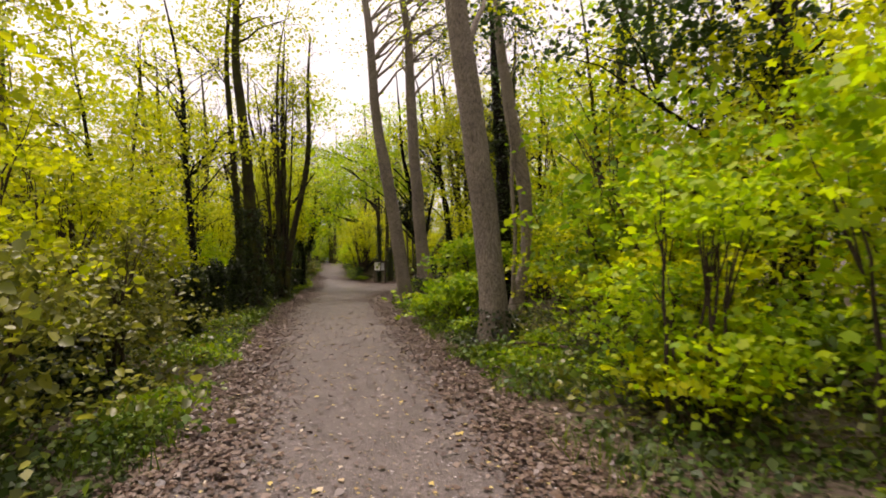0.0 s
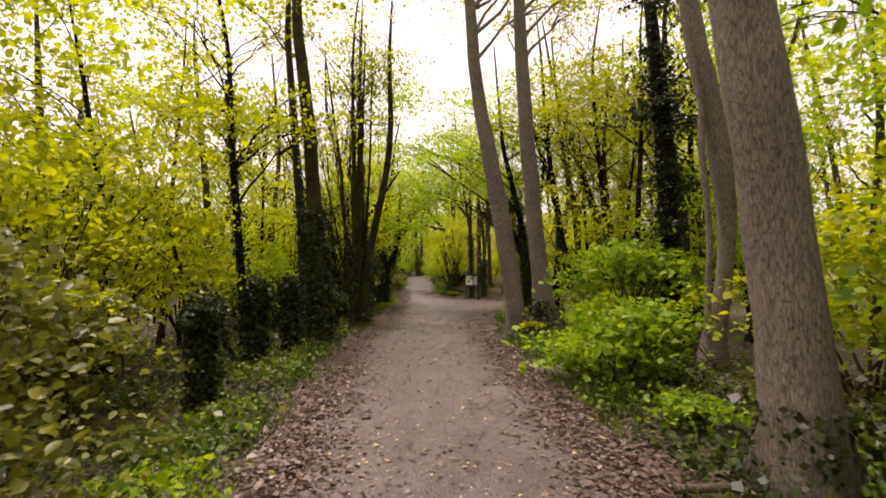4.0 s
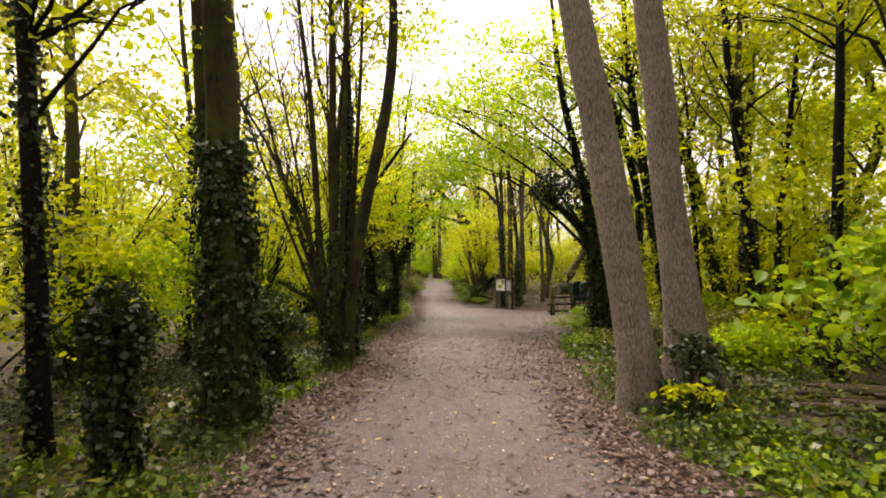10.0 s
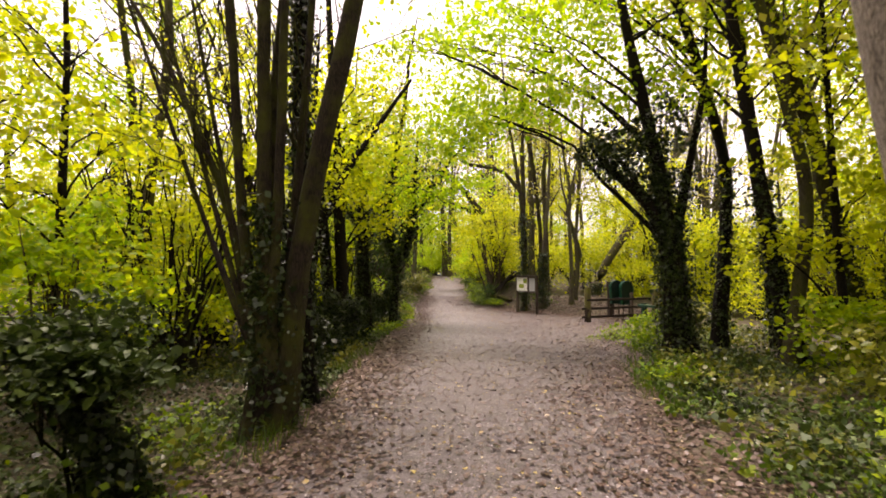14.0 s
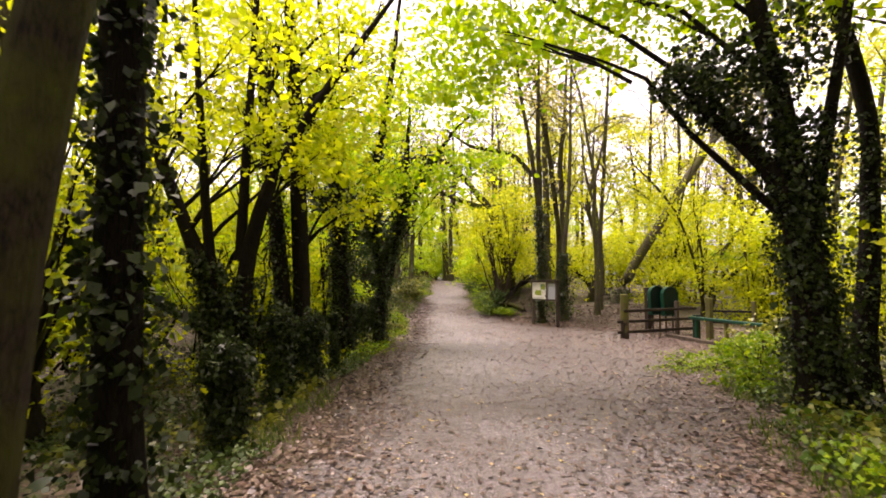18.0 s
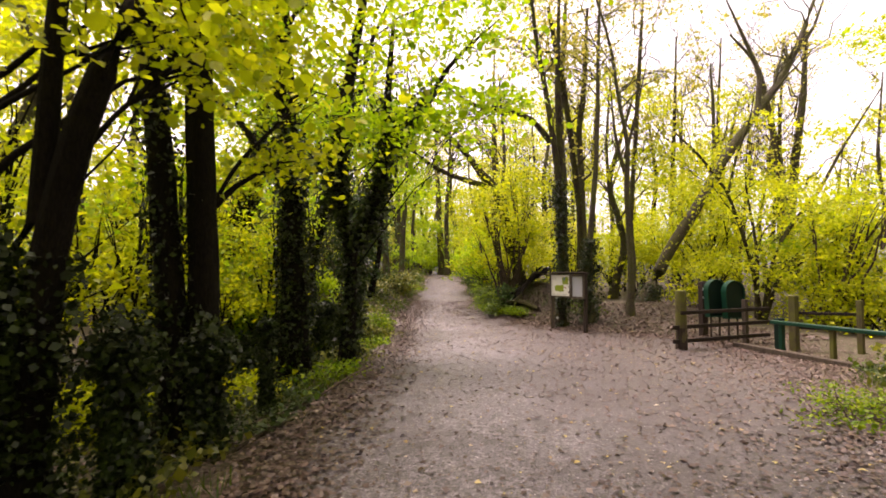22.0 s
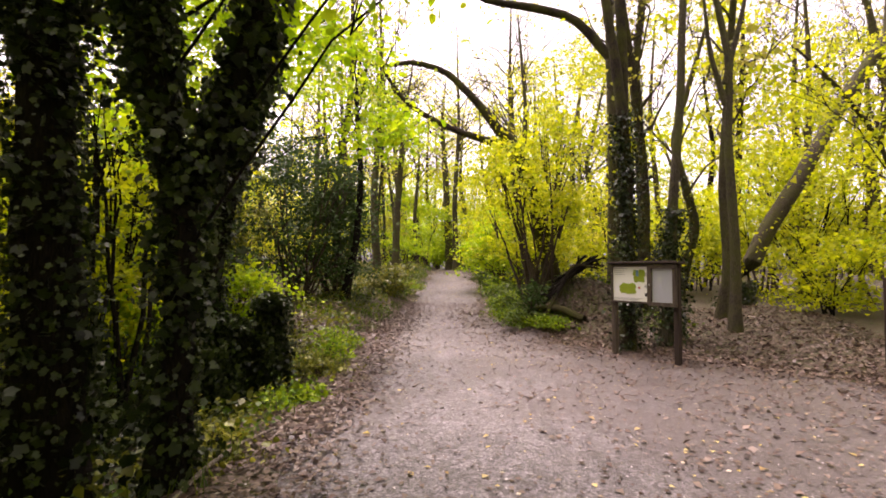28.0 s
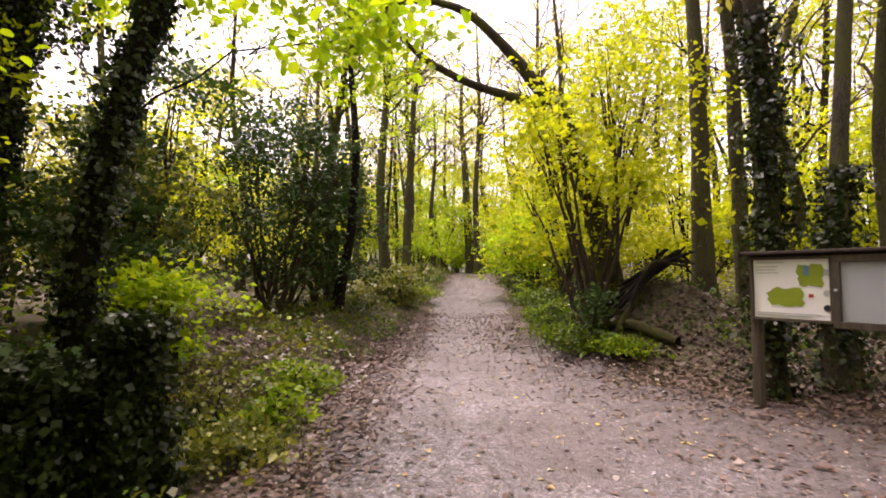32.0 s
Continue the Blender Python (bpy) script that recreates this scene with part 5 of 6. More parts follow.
shrub(5.2, 5.4, 4.2, 2.8, "tall green sapling behind the verge", LEAF_GREEN, 58, 110, 26, 0.10, 0.3, low=0.25)
shrub(4.7, 1.8, 3.2, 2.0, "leafy sapling at the path edge", LEAF_LIME, 59, 90, 24, 0.11, 0.26, low=0.15, fine="lobed")
for k, (x, y, h, w, lf) in enumerate(((-2.3, 3.5, 2.3, 2.0, LEAF_OLIVE), (-3.2, 5.0, 3.6, 2.4, LEAF_YELLOW), (-2.2, 6.6, 2.1, 1.8, LEAF_OLIVE), (-3.6, 8.2, 4.2, 2.8, LEAF_YELLOW), (-3.4, 9.6, 1.6, 1.6, LEAF_OLIVE),
                                  (-4.6, 11.0, 4.6, 3.0, LEAF_YELLOW), (-2.6, 1.2, 3.0, 2.2, LEAF_OLIVE), (-5.6, 14.0, 3.8, 2.6, LEAF_YELLOW), (-5.2, 18.4, 3.2, 2.4, LEAF_YELLOW))):
    shrub(x, y, h, w, "thin-stemmed hazel bush with turning leaves", lf, 60 + k, 85, 34, 0.068, 0.27, low=0.1, stems=12)
for k, (x, y, h, w, lf) in enumerate(((7.6, 19.4, 3.0, 2.4, LEAF_YELLOW), (8.8, 21.6, 3.8, 2.8, LEAF_YELLOW), (7.2, 22.2, 1.6, 1.8, LEAF_LIME), (9.4, 24.4, 4.2, 3.0, LEAF_YELLOW), (7.0, 16.6, 2.2, 2.0, LEAF_LIME), (8.8, 17.6, 4.0, 2.8, LEAF_YELLOW), (6.4, 20.6, 1.0, 1.6, LEAF_OLIVE), (5.9, 18.6, 0.8, 1.4, LEAF_LIME))):
    shrub(x, y, h, w, "thin-stemmed hazel bush under the trees", lf, 460 + k, 90, 24, 0.08, 0.3, low=0.06, stems=12)
for k, (x, y, r, lean) in enumerate(((7.3, 20.4, 0.13, -0.5), (8.5, 22.9, 0.16, 0.3), (6.9, 18.0, 0.10, 0.4), (9.6, 19.2, 0.14, -0.3), (7.9, 25.2, 0.12, -0.6))):
    tree([(x, y, 0, r), (x + 0.3 * lean, y, 2.2, r * 0.85), (x + 0.7 * lean, y, 4.6, r * 0.7)], 11, [(lean, 0.2, 7.6, 2.2, 2.2, 2.4)], "dark slender tree among the hazels", BARK_DARK, LEAF_YELLOW, 0.13, seed=480 + k, n_spray=80, each=30, limbs=10, ivy=400, ivy_top=3.0, fine="small", group="dark trees behind the verge")
for k, (x, y, h, w, lf) in enumerate(((6.6, 2.6, 5.2, 2.8, LEAF_YELLOW), (7.0, 6.2, 5.6, 3.0, LEAF_YELLOW), (10.4, 24.6, 5.0, 3.0, LEAF_YELLOW), (11.8, 27.6, 5.4, 3.2, LEAF_YELLOW), (13.6, 29.8, 5.6, 3.4, LEAF_YELLOW), (14.2, 33.0, 5.0, 3.2, LEAF_YELLOW))):
    shrub(x, y, h, w, "tall hazel bush filling the gaps between the trees", lf, 500 + k, 120, 40, 0.11, 0.36, low=0.04, stems=10, fine="small")
shrub(4.7, 1.0, 0.95, 1.5, "low green maple seedlings at the verge", LEAF_GREEN, 510, 50, 24, 0.08, 0.2, low=0.05, fine="lobed")
shrub(5.6, 3.2, 1.3, 1.8, "green undergrowth beneath the saplings", LEAF_GREEN, 511, 60, 24, 0.09, 0.24, low=0.05, fine=False)
for k, (x, y, h, w, lf) in enumerate(((-3.3, 33.9, 1.7, 1.5, LEAF_LIME), (-3.3, 34.6, 1.4, 1.8, LEAF_LIME), (-2.9, 32.2, 0.9, 1.6, IVY), (-5.4, 39.0, 3.0, 2.6, LEAF_DARK), (-3.0, 36.6, 1.8, 1.8, LEAF_LIME), (-3.6, 36.9, 3.2, 1.9, LEAF_DARK), (-3.9, 33.4, 3.6, 2.2, LEAF_LIME), (-6.4, 37.6, 3.4, 2.4, LEAF_DARK))):
    # every second bush takes dark leaves to stand in for the shade here
    shrub(x, y, h, w, "dark ivy heaped over low stems" if lf is IVY else "green bush in the shade of the ivied trees", LEAF_DARK if k % 2 else lf, 520 + k, 80, 28, 0.08, 0.26, low=0.05, stems=9, fine="lobed" if y > 33 else False)
for k, (x, y, h, w) in enumerate(((0.3, 65.4, 2.4, 2.4), (2.5, 66.0, 2.6, 2.6), (1.3, 68.2, 3.2, 3.0), (-1.4, 63.6, 2.2, 2.2), (4.1, 63.0, 2.4, 2.4), (-0.6, 67.5, 3.0, 2.6), (3.6, 68.4, 3.0, 2.6))):
    shrub(x, y, h, w, "lime-green bush closing the far end of the path", LEAF_LIME, 540 + k, 80, 30, 0.14, 0.36, low=0.02, stems=6, fine="small")
for k, (x, y, h, w) in enumerate(((-4.6, 22.2, 3.2, 2.0), (-4.8, 26.4, 3.2, 2.2), (-4.9, 19.8, 3.0, 2.0))):
    shrub(x, y, h, w, "bright lime-green maple sapling between the dark stems", LEAF_LIME, 560 + k, 60, 24, 0.10, 0.3, low=0.25, stems=7, fine=False)
for k, (x, y, h, w) in enumerate(((-4.8, 31.6, 6.2, 3.0), (-5.4, 28.4, 6.0, 3.0), (-5.6, 34.6, 6.4, 3.2), (-5.0, 24.8, 5.4, 2.6))):
    shrub(x, y, h, w, "tall yellow-green hazel behind the ivied trees", LEAF_YELLOW, 580 + k, 130, 44, 0.11, 0.4, low=0.05, stems=10, fine="small", bark=BARK_DARK)
for k, (x, y, h, w) in enumerate(((3.2, 5.3, 0.4, 0.9), (3.75, 4.5, 0.45, 1.0), (4.4, 5.6, 0.5, 1.1), (3.7, 6.3, 0.45, 0.9), (4.5, 3.6, 0.5, 1.1), (2.95, 6.3, 0.3, 0.6), (3.3, 8.4, 0.35, 0.9), (3.5, 13.6, 0.3, 0.9), (3.7, 14.8, 0.35, 0.9))):
    shrub(x, y, h, w, "lush green nettles and ivy on the verge", HERB if k % 3 else LEAF_GREEN, 590 + k, 36, 24, 0.055, 0.16, stems=10, low=0.05, name="herb_patch", category="plants", group="verge herbs")
shrub(-3.0, 33.2, 3.6, 1.9, "leafy lime-yellow maple behind the ivied trees", LEAF_YELLOW, 634, 120, 30, 0.07, 0.26, low=0.22, stems=6, bark=BARK_DARK)
for k, (x, y, h, w) in enumerate(((-3.3, 29.2, 4.6, 2.0), (-2.4, 32.6, 4.6, 2.0))):
    shrub(x, y, h, w, "slender lime-leaved sapling between the dark trunks", LEAF_LIME, 630 + k, 46, 20, 0.075, 0.26, low=0.42, stems=6, fine=True, bark=BARK_DARK, group="lime saplings")
for k, (x, y, h) in enumerate(((-4.6, 4.5, 7.5), (-5.4, 8.4, 8.0), (-4.4, 12.4, 7.0), (-5.6, 16.6, 8.5), (-4.6, 21.2, 7.5), (6.4, 8.6, 7.5), (7.4, 20.0, 8.5), (9.4, 21.6, 9.0), (7.2, 22.4, 8.0))):
    lean = 0.5 * math.sin(2.3 * k)
    tree([(x, y, 0, 0.075), (x + 0.3 * lean, y + 0.1, h * 0.3, 0.06), (x + lean, y, h * 0.62, 0.045)], h, [(lean, 0, h * 0.68, 1.9, 1.7, h * 0.3), (0.3 * lean, 0, h * 0.34, 1.5, 1.4, h * 0.14, 0.5)],
         "slim young maple in yellow-green leaf", BARK_MOSS if k % 2 else BARK_DARK, LEAF_YELLOW, 0.085, 80, 26, 0.34, limbs=18, seed=650 + k, group="young maples", sides=8)
tree([(-2.75, 13.5, 0, 0.055), (-2.91, 13.5, 0.25, 0.05), (-3.41, 13.5, 1.2, 0.042), (-3.85, 13.5, 1.77, 0.036), (-4.07, 13.5, 2.65, 0.03), (-4.34, 13.5, 3.24, 0.02)], 3.6, [(-1.4, 0, 3.0, 0.9, 0.7, 0.7)],
     "dark crooked sapling bending into the wood", BARK_DARK, LEAF_YELLOW, 0.08, 24, 18, 0.26, limbs=12, seed=670, sides=8)
shrub(-2.9, 41.2, 5.2, 3.5, "large dark evergreen holly bush", LEAF_DARK, 80, 420, 30, 0.07, 0.26, low=0.03, stems=16, fine=False)
shrub(5.4, 7.2, 2.8, 2.2, "green maple sapling behind the fallen branch", LEAF_GREEN, 690, 80, 24, 0.09, 0.26, low=0.05, fine="lobed")
shrub(6.3, 9.8, 3.2, 2.4, "yellow-green maple sapling under the trees", LEAF_YELLOW, 691, 80, 24, 0.09, 0.3, low=0.05)
shrub(6.6, 4.6, 3.0, 2.4, "green maple sapling in the shade", LEAF_GREEN, 692, 80, 24, 0.09, 0.3, low=0.05)
for k, (x, y, h, w) in enumerate(((-2.9, 2.6, 1.3, 1.4), (-3.3, 4.1, 1.5, 1.6), (-2.7, 5.6, 0.9, 1.3), (-3.4, 6.9, 1.3, 1.5), (-3.9, 1.6, 1.6, 1.6))):
    shrub(x, y, h, w, "dark ivy climbing low stems under the hazels", GROUND_IVY if k % 2 else IVY, 760 + k, 70, 28, 0.06, 0.2, low=0.04, stems=9, name="ivy_bush", bark=BARK_DARK, group="low ivy under the hazels")
lush = np.random.default_rng(700)
for k in range(26):
    y = -0.5 + 0.85 * k
    x = float(left_edge(y)) - lush.uniform(0.5, 2.3)
    shrub(x, y, lush.uniform(0.2, 0.42), lush.uniform(0.8, 1.3), "low leafy herbs and ivy on the shaded verge", (LEAF_GREEN, GROUND_IVY, HERB)[k % 3], 700 + k, 30, 20, 0.055, 0.17, stems=6, low=0.05, name="herb_patch", category="plants", group="verge herbs", fine=False)
for k in range(20):
    y = 9.0 + 0.8 * k
    x = float(right_edge(y)) + lush.uniform(0.7, 2.4)
    shrub(x, y, lush.uniform(0.18, 0.36), lush.uniform(0.9, 1.5), "low dark ivy mound on the verge", (IVY, GROUND_IVY, LEAF_GREEN)[(k * 2) % 5 % 3], 730 + k, 34, 22, 0.055, 0.18, stems=5, low=0.05, name="herb_patch", category="plants", group="verge herbs", fine=False)
for k, (x, y, h, w, low) in enumerate(((-4.4, 29.6, 2.8, 2.6, 0.45), (-3.9, 31.6, 2.4, 2.2, 0.4), (-4.8, 27.4, 3.0, 2.4, 0.4), (-3.3, 28.0, 0.7, 1.6, 0.1), (-2.7, 29.8, 0.5, 1.4, 0.1))):
    shrub(x, y, h, w, "yellow-green maple spreading in flat layers", LEAF_YELLOW, 780 + k, 60, 26, 0.07, 0.3, low=low, stems=7, bark=BARK_DARK, group="layered young maples")
shrub(3.0, 38.9, 1.0, 0.7, "small dark twiggy bush on the bank", LEAF_DARK, 99, 34, 18, 0.06, 0.14, stems=12, low=0.1)
shrub(-4.4, 38.7, 5.6, 2.8, "tall dark evergreen bush behind the leaning trees", LEAF_DARK, 100, 120, 40, 0.10, 0.36, low=0.05, stems=8, fine="small")
for k, (x, y, h, w) in enumerate(((-4.3, 18.6, 2.2, 1.5), (-4.0, 20.6, 2.6, 1.6))):
    shrub(x, y, h, w, "thin lime-green sapling behind the many-stemmed tree", LEAF_LIME, 610 + k, 44, 24, 0.075, 0.24, low=0.2, stems=7)
shrub(5.5, 25.7, 0.8, 1.4, "low green shrub under the ivied tree", LEAF_GREEN, 75, 70, 26, 0.055, 0.16, low=0.05)
shrub(5.3, 27.3, 0.36, 1.7, "low olive-green verge plants", LEAF_GREEN, 76, 60, 30, 0.035, 0.2, stems=24, low=0.05)
shrub(6.5, 27.4, 0.42, 1.8, "low yellow-olive verge plants", LEAF_OLIVE, 77, 60, 30, 0.038, 0.2, stems=24, low=0.05)
shrub(7.6, 28.0, 0.9, 1.7, "low bramble with purplish stems", LEAF_OLIVE, 78, 50, 22, 0.07, 0.2, stems=20, low=0.05)
for k, (x, y, h, w, lf, lb) in enumerate(((-2.4, 42.8, 4.2, 2.6, LEAF_DARK, "dark evergreen holly bush"), (-4.6, 38.8, 3.4, 3.0, LEAF_OLIVE, "olive thicket on the bank"),
                                  (3.4, 40.2, 5.8, 3.6, LEAF_YELLOW, "bright yellow-green field maple at the path edge"), (3.9, 44.6, 5.2, 3.4, LEAF_YELLOW, "tall yellow-green field maple"),
                                  (-0.9, 44.6, 1.1, 1.4, LEAF_OLIVE, "low bush at the path edge"), (3.2, 47.2, 3.2, 2.6, LEAF_LIME, "green bush beside the rising path"), (-0.9, 51.5, 3.0, 2.2, LEAF_LIME, "green bush beside the rising path"), (3.4, 53, 3.4, 2.6, LEAF_YELLOW, "yellow-green bush beside the rising path"))):
    shrub(x, y, h, w, lb, lf, 81 + k, 230 if h > 3 else 70, 32, 0.085, 0.3, low=0.08, stems=14, fine=False)
for k, (x, y, h, w) in enumerate(((8.2, 43.2, 3.6, 3.2), (12.6, 37.0, 3.8, 3.6), (6.6, 43.4, 3.8, 3.0), (13.0, 33.6, 3.4, 3.4), (11.4, 41.8, 4.4, 3.6), (14.5, 38.5, 4.6, 4.0), (9.6, 44.8, 3.4, 3.4), (12.4, 35.4, 2.2, 2.6), (12.4, 30.6, 3.2, 3.2), (10.3, 39.6, 2.0, 2.4))):
    shrub(x, y, h, w, "arching hazel thicket with yellow leaves", LEAF_YELLOW, 95 + k, 120, 28, 0.085, 0.36, low=0.04, stems=12, bark=BARK_DARK, group="yellow thicket", fine=False)

# ---- the wood behind: copies of a few trees and bushes ----
def prototypes():
    far_trees, far_bushes, far_thickets, near_bushes = [], [], [], []
    kinds = [(LEAF_YELLOW, BARK_DARK), (LEAF_YELLOW, BARK_GREY), (LEAF_LIME, BARK_MOSS), (LEAF_PALE, BARK_GREY), (LEAF_YELLOW, BARK_MOSS)]
    for k, (lf, bk) in enumerate(kinds):
        x, y = -30 - 4 * k, -22
        h, b = 9.5 + k, gz(x, y)
        q = np.random.default_rng(300 + k).normal(0, 0.35, 6)
        far_trees.append(tree([(x, y, b, 0.16), (x + q[0], y + q[1], b + 2.2, 0.125), (x + q[2], y + q[3], b + 4.6, 0.10), (x + 1.4 * q[4], y + 1.4 * q[5], b + h * 0.7, 0.06)], b + h * 0.82,
                         [(0, 0, h * 0.62, 2.7, 2.7, h * 0.38)], "woodland tree in yellowing leaf", bk, lf, 0.12, 74 if k != 3 else 40, 52, 0.42, limbs=8, seed=120 + k, fine="small",
                         ivy=250 if k % 2 else 0, ivy_top=4, group="wood behind", sides=8))
    for k, lf in enumerate((LEAF_YELLOW, LEAF_PALE, LEAF_LIME, LEAF_YELLOW, LEAF_YELLOW)):
        far_bushes.append(shrub(-30 - 4 * k, -28, 4.2 + 0.5 * k, 3.6, "undergrowth bush in yellowing leaf", lf, 130 + k, 84, 44, 0.105, 0.40, low=0.05, stems=5, group="undergrowth", fine="small"))
    for k, lf in enumerate((LEAF_YELLOW, LEAF_LIME, LEAF_YELLOW)):
        far_thickets.append(shrub(-30 - 7 * k, -36, 8.5 + 1.5 * k, 6.5, "tall far thicket in yellowing leaf", lf, 170 + k, 75, 26, 0.24, 0.62, low=0.03, stems=6, group="far wood", fine="small", bark=BARK_GREY))
    for k, lf in enumerate((LEAF_YELLOW, LEAF_LIME, LEAF_YELLOW)):
        near_bushes.append(shrub(-30 - 5 * k, -44, 4.2 + 0.6 * k, 3.4, "airy hazel bush in yellowing leaf", lf, 180 + k, 70, 26, 0.072, 0.36, low=0.06, stems=7, group="undergrowth", bark=BARK_DARK))
    return far_trees, far_bushes, far_thickets, near_bushes


far_trees, far_bushes, far_thickets, near_bushes = prototypes()
g = np.random.default_rng(99)
taken = []


def clear_of(x, y, gap, wide=0.0):
    if left_edge(y) - 1.6 < x < right_edge(y) + 1.6 and y < 58:
        return False
    if 2 < x < 11.5 and 25 < y < 37:
        return False
    if -3.2 - wide < x < 6.8 + wide and y < 43:
        return False
    return all((x - a) ** 2 + (y - b) ** 2 > gap * gap for a, b in taken)


def plant(protos, count, gap, xr, yr, low, high, wide=0.0):
    made = 0
    for _ in range(count * 14):
        if made == count:
            break
        x, y = g.uniform(*xr), g.uniform(*yr)
        if clear_of(x, y, gap, wide):
            taken.append((x, y))
            k = int(g.integers(len(protos)))
            s = float(g.uniform(low, high))
            copy_thing(protos[k], Matrix.Translation((x, y, gz(x, y))) @ Matrix.Rotation(float(g.uniform(0, 6.28)), 4, "Z") @ Matrix.Diagonal((s, s, s * float(g.uniform(0.9, 1.15)), 1)))
            made += 1


plant(far_trees, 46, 2.6, (-22, 24), (-4, 36), 0.85, 1.3, 1.8)
# unseen trees behind the camera's start, added to keep sky light off the trunks
plant(far_trees, 12, 2.6, (-12, 14), (-16, -4), 0.95, 1.3)
plant(far_trees, 20, 3.4, (-20, 26), (37, 80), 0.9, 1.35)
plant(far_trees, 8, 2.4, (-6, 9), (60, 76), 0.9, 1.3)
plant(far_bushes, 32, 1.8, (-15, 20), (-2, 72), 0.7, 1.25)
plant(far_bushes, 10, 1.8, (-15, -5), (52, 72), 0.8, 1.2)
plant(far_bushes, 26, 1.7, (-16, -4.2), (36, 62), 0.8, 1.3)
plant(far_bushes, 12, 1.7, (6, 18), (41, 62), 0.8, 1.3)
plant(near_bushes, 18, 1.9, (-9, -4.6), (-2, 36), 0.6, 1.0)
plant(near_bushes, 8, 1.7, (7.2, 12), (-2, 25), 0.6, 1.0)
plant(far_bushes, 16, 1.3, (-5, 8), (59, 74), 0.8, 1.3)
plant(far_bushes, 10, 2.2, (-16, -9), (0, 40), 0.8, 1.2)
plant(far_bushes, 10, 2.2, (12, 19), (0, 40), 0.8, 1.2)
plant(far_thickets, 16, 3.6, (-30, -15), (0, 46), 0.8, 1.2)
plant(far_thickets, 14, 3.6, (19, 34), (0, 50), 0.8, 1.2)
plant(far_thickets, 12, 4.0, (-30, -8), (46, 84), 0.8, 1.2)
plant(far_thickets, 12, 4.0, (10, 36), (52, 84), 0.7, 1.0)
plant(far_thickets, 14, 3.2, (-14, 16), (74, 96), 0.9, 1.4)
b = gz(-30, -52)
bare_tree = tree([(-30, -52, b, 0.17), (-29.8, -52.1, b + 3, 0.13), (-30.1, -51.9, b + 7, 0.09), (-30, -52, b + 11, 0.03)], b + 13, [(0, 0, 8.6, 3.0, 3.0, 4.6)],
                 "tall thin-leaved tree with a haze of fine twigs", BARK_GREY, LEAF_PALE, 0.10, 46, 22, 0.5, limbs=26, seed=190, fine="small", group="wood behind", sides=8, twigs=40)
plant([bare_tree], 16, 2.0, (-12, 14), (44, 82), 0.8, 1.3)


# ---- bare twiggy trees against the sky ----
def bare_tree(line, label, bark, seed, reach=1.6, limbs=9, leaf=None, n_leaf=0, group="bare trees", name="bare_tree"):
    """A nearly leafless tree: trunk, ascending limbs and fans of fine twigs, with a few leaves left."""
    g = np.random.default_rng(seed)
    x, y = line[0][0], line[0][1]
    base = np.array([x, y, gz(x, y)])
    t = thing(name, base, label, "tree", group)
    s, v, f = trunk_of([(a - base[0], b - base[1], c - base[2] if i else 0.0, r) for i, (a, b, c, r) in enumerate(line)], 0, seed, 8)
    part_np("trunk", v, f, bark, t, "", True)
    pieces, tips = [], []
    for i in np.linspace(len(s) * 0.35, len(s) - 2, limbs).astype(int):
        a = g.uniform(0, 6.283)
        up = g.uniform(0.9, 1.9)
        e = s[i, :3] + reach * g.uniform(0.7, 1.2) * np.array([math.cos(a), math.sin(a), up])
        pieces.append(bough(s[i, :3], e, max(0.02, s[i, 3] * 0.45), 0.008, g, -0.08, 7, 5, 0.16))
        for q in np.linspace(0.3, 1.0, 7):
            b0 = s[i, :3] * (1 - q) + e * q
            d = g.normal(0, 0.5, 3) + np.array([0, 0, 0.55])
            e2 = b0 + d * reach * 0.5
            pieces.append(bough(b0, e2, 0.012, 0.005, g, 0.0, 5, 3, 0.2))
            for w in (0.35, 0.6, 0.85, 1.0):
                b1 = b0 * (1 - w) + e2 * w
                e3 = b1 + (g.normal(0, 0.28, 3) + np.array([0, 0, 0.2])) * reach * 0.5
                pieces.append(bough(b1, e3, 0.007, 0.004, g, 0.0, 4, 3, 0.2))
                tips.append(e3)
    part_np("branchwork", *joined(pieces), TWIG if bark is None else bark, t, "", True)
    if n_leaf:
        c = np.array(tips)[g.choice(len(tips), min(n_leaf, len(tips)), replace=False)]
        part_np("crown", *leaf_quads(sprays(c, 7, 0.16, g), 0.10, g, 0.4), leaf, t)
    return t


BARE = "nearly bare twiggy tree behind the clearing"
bare_tree([(5.5, 38.5, 0, 0.12), (5.5, 38.5, 3.6, 0.10), (5.2, 38.5, 6.3, 0.09), (4.95, 38.5, 8.0, 0.11), (4.5, 38.5, 10.5, 0.06)], BARE, BARK_MOSS, 401, 1.5, 8, LEAF_PALE, 60)
bare_tree([(6.2, 40.4, 0, 0.15), (6.1, 40.4, 5.4, 0.13), (6.0, 40.4, 6.9, 0.12), (6.25, 40.4, 8.5, 0.1), (6.4, 40.4, 11.5, 0.05)], BARE, BARK_GREY, 402, 1.7, 9, LEAF_PALE, 50)
bare_tree([(7.05, 38.4, 0, 0.10), (7.25, 38.4, 1.6, 0.09), (7.12, 38.4, 3.2, 0.085), (7.3, 38.3, 5.9, 0.075), (7.35, 38.0, 8.3, 0.07), (7.5, 38.0, 10.5, 0.03)], BARE, BARK_GREY, 403, 1.5, 9, LEAF_PALE, 90)
bare_tree([(12.7, 44.0, 0, 0.14), (12.88, 44.0, 3.7, 0.12), (13.1, 44.0, 8.2, 0.09), (13.0, 44.0, 11.0, 0.04)], BARE, BARK_GREY, 404, 1.8, 9, LEAF_PALE, 40)
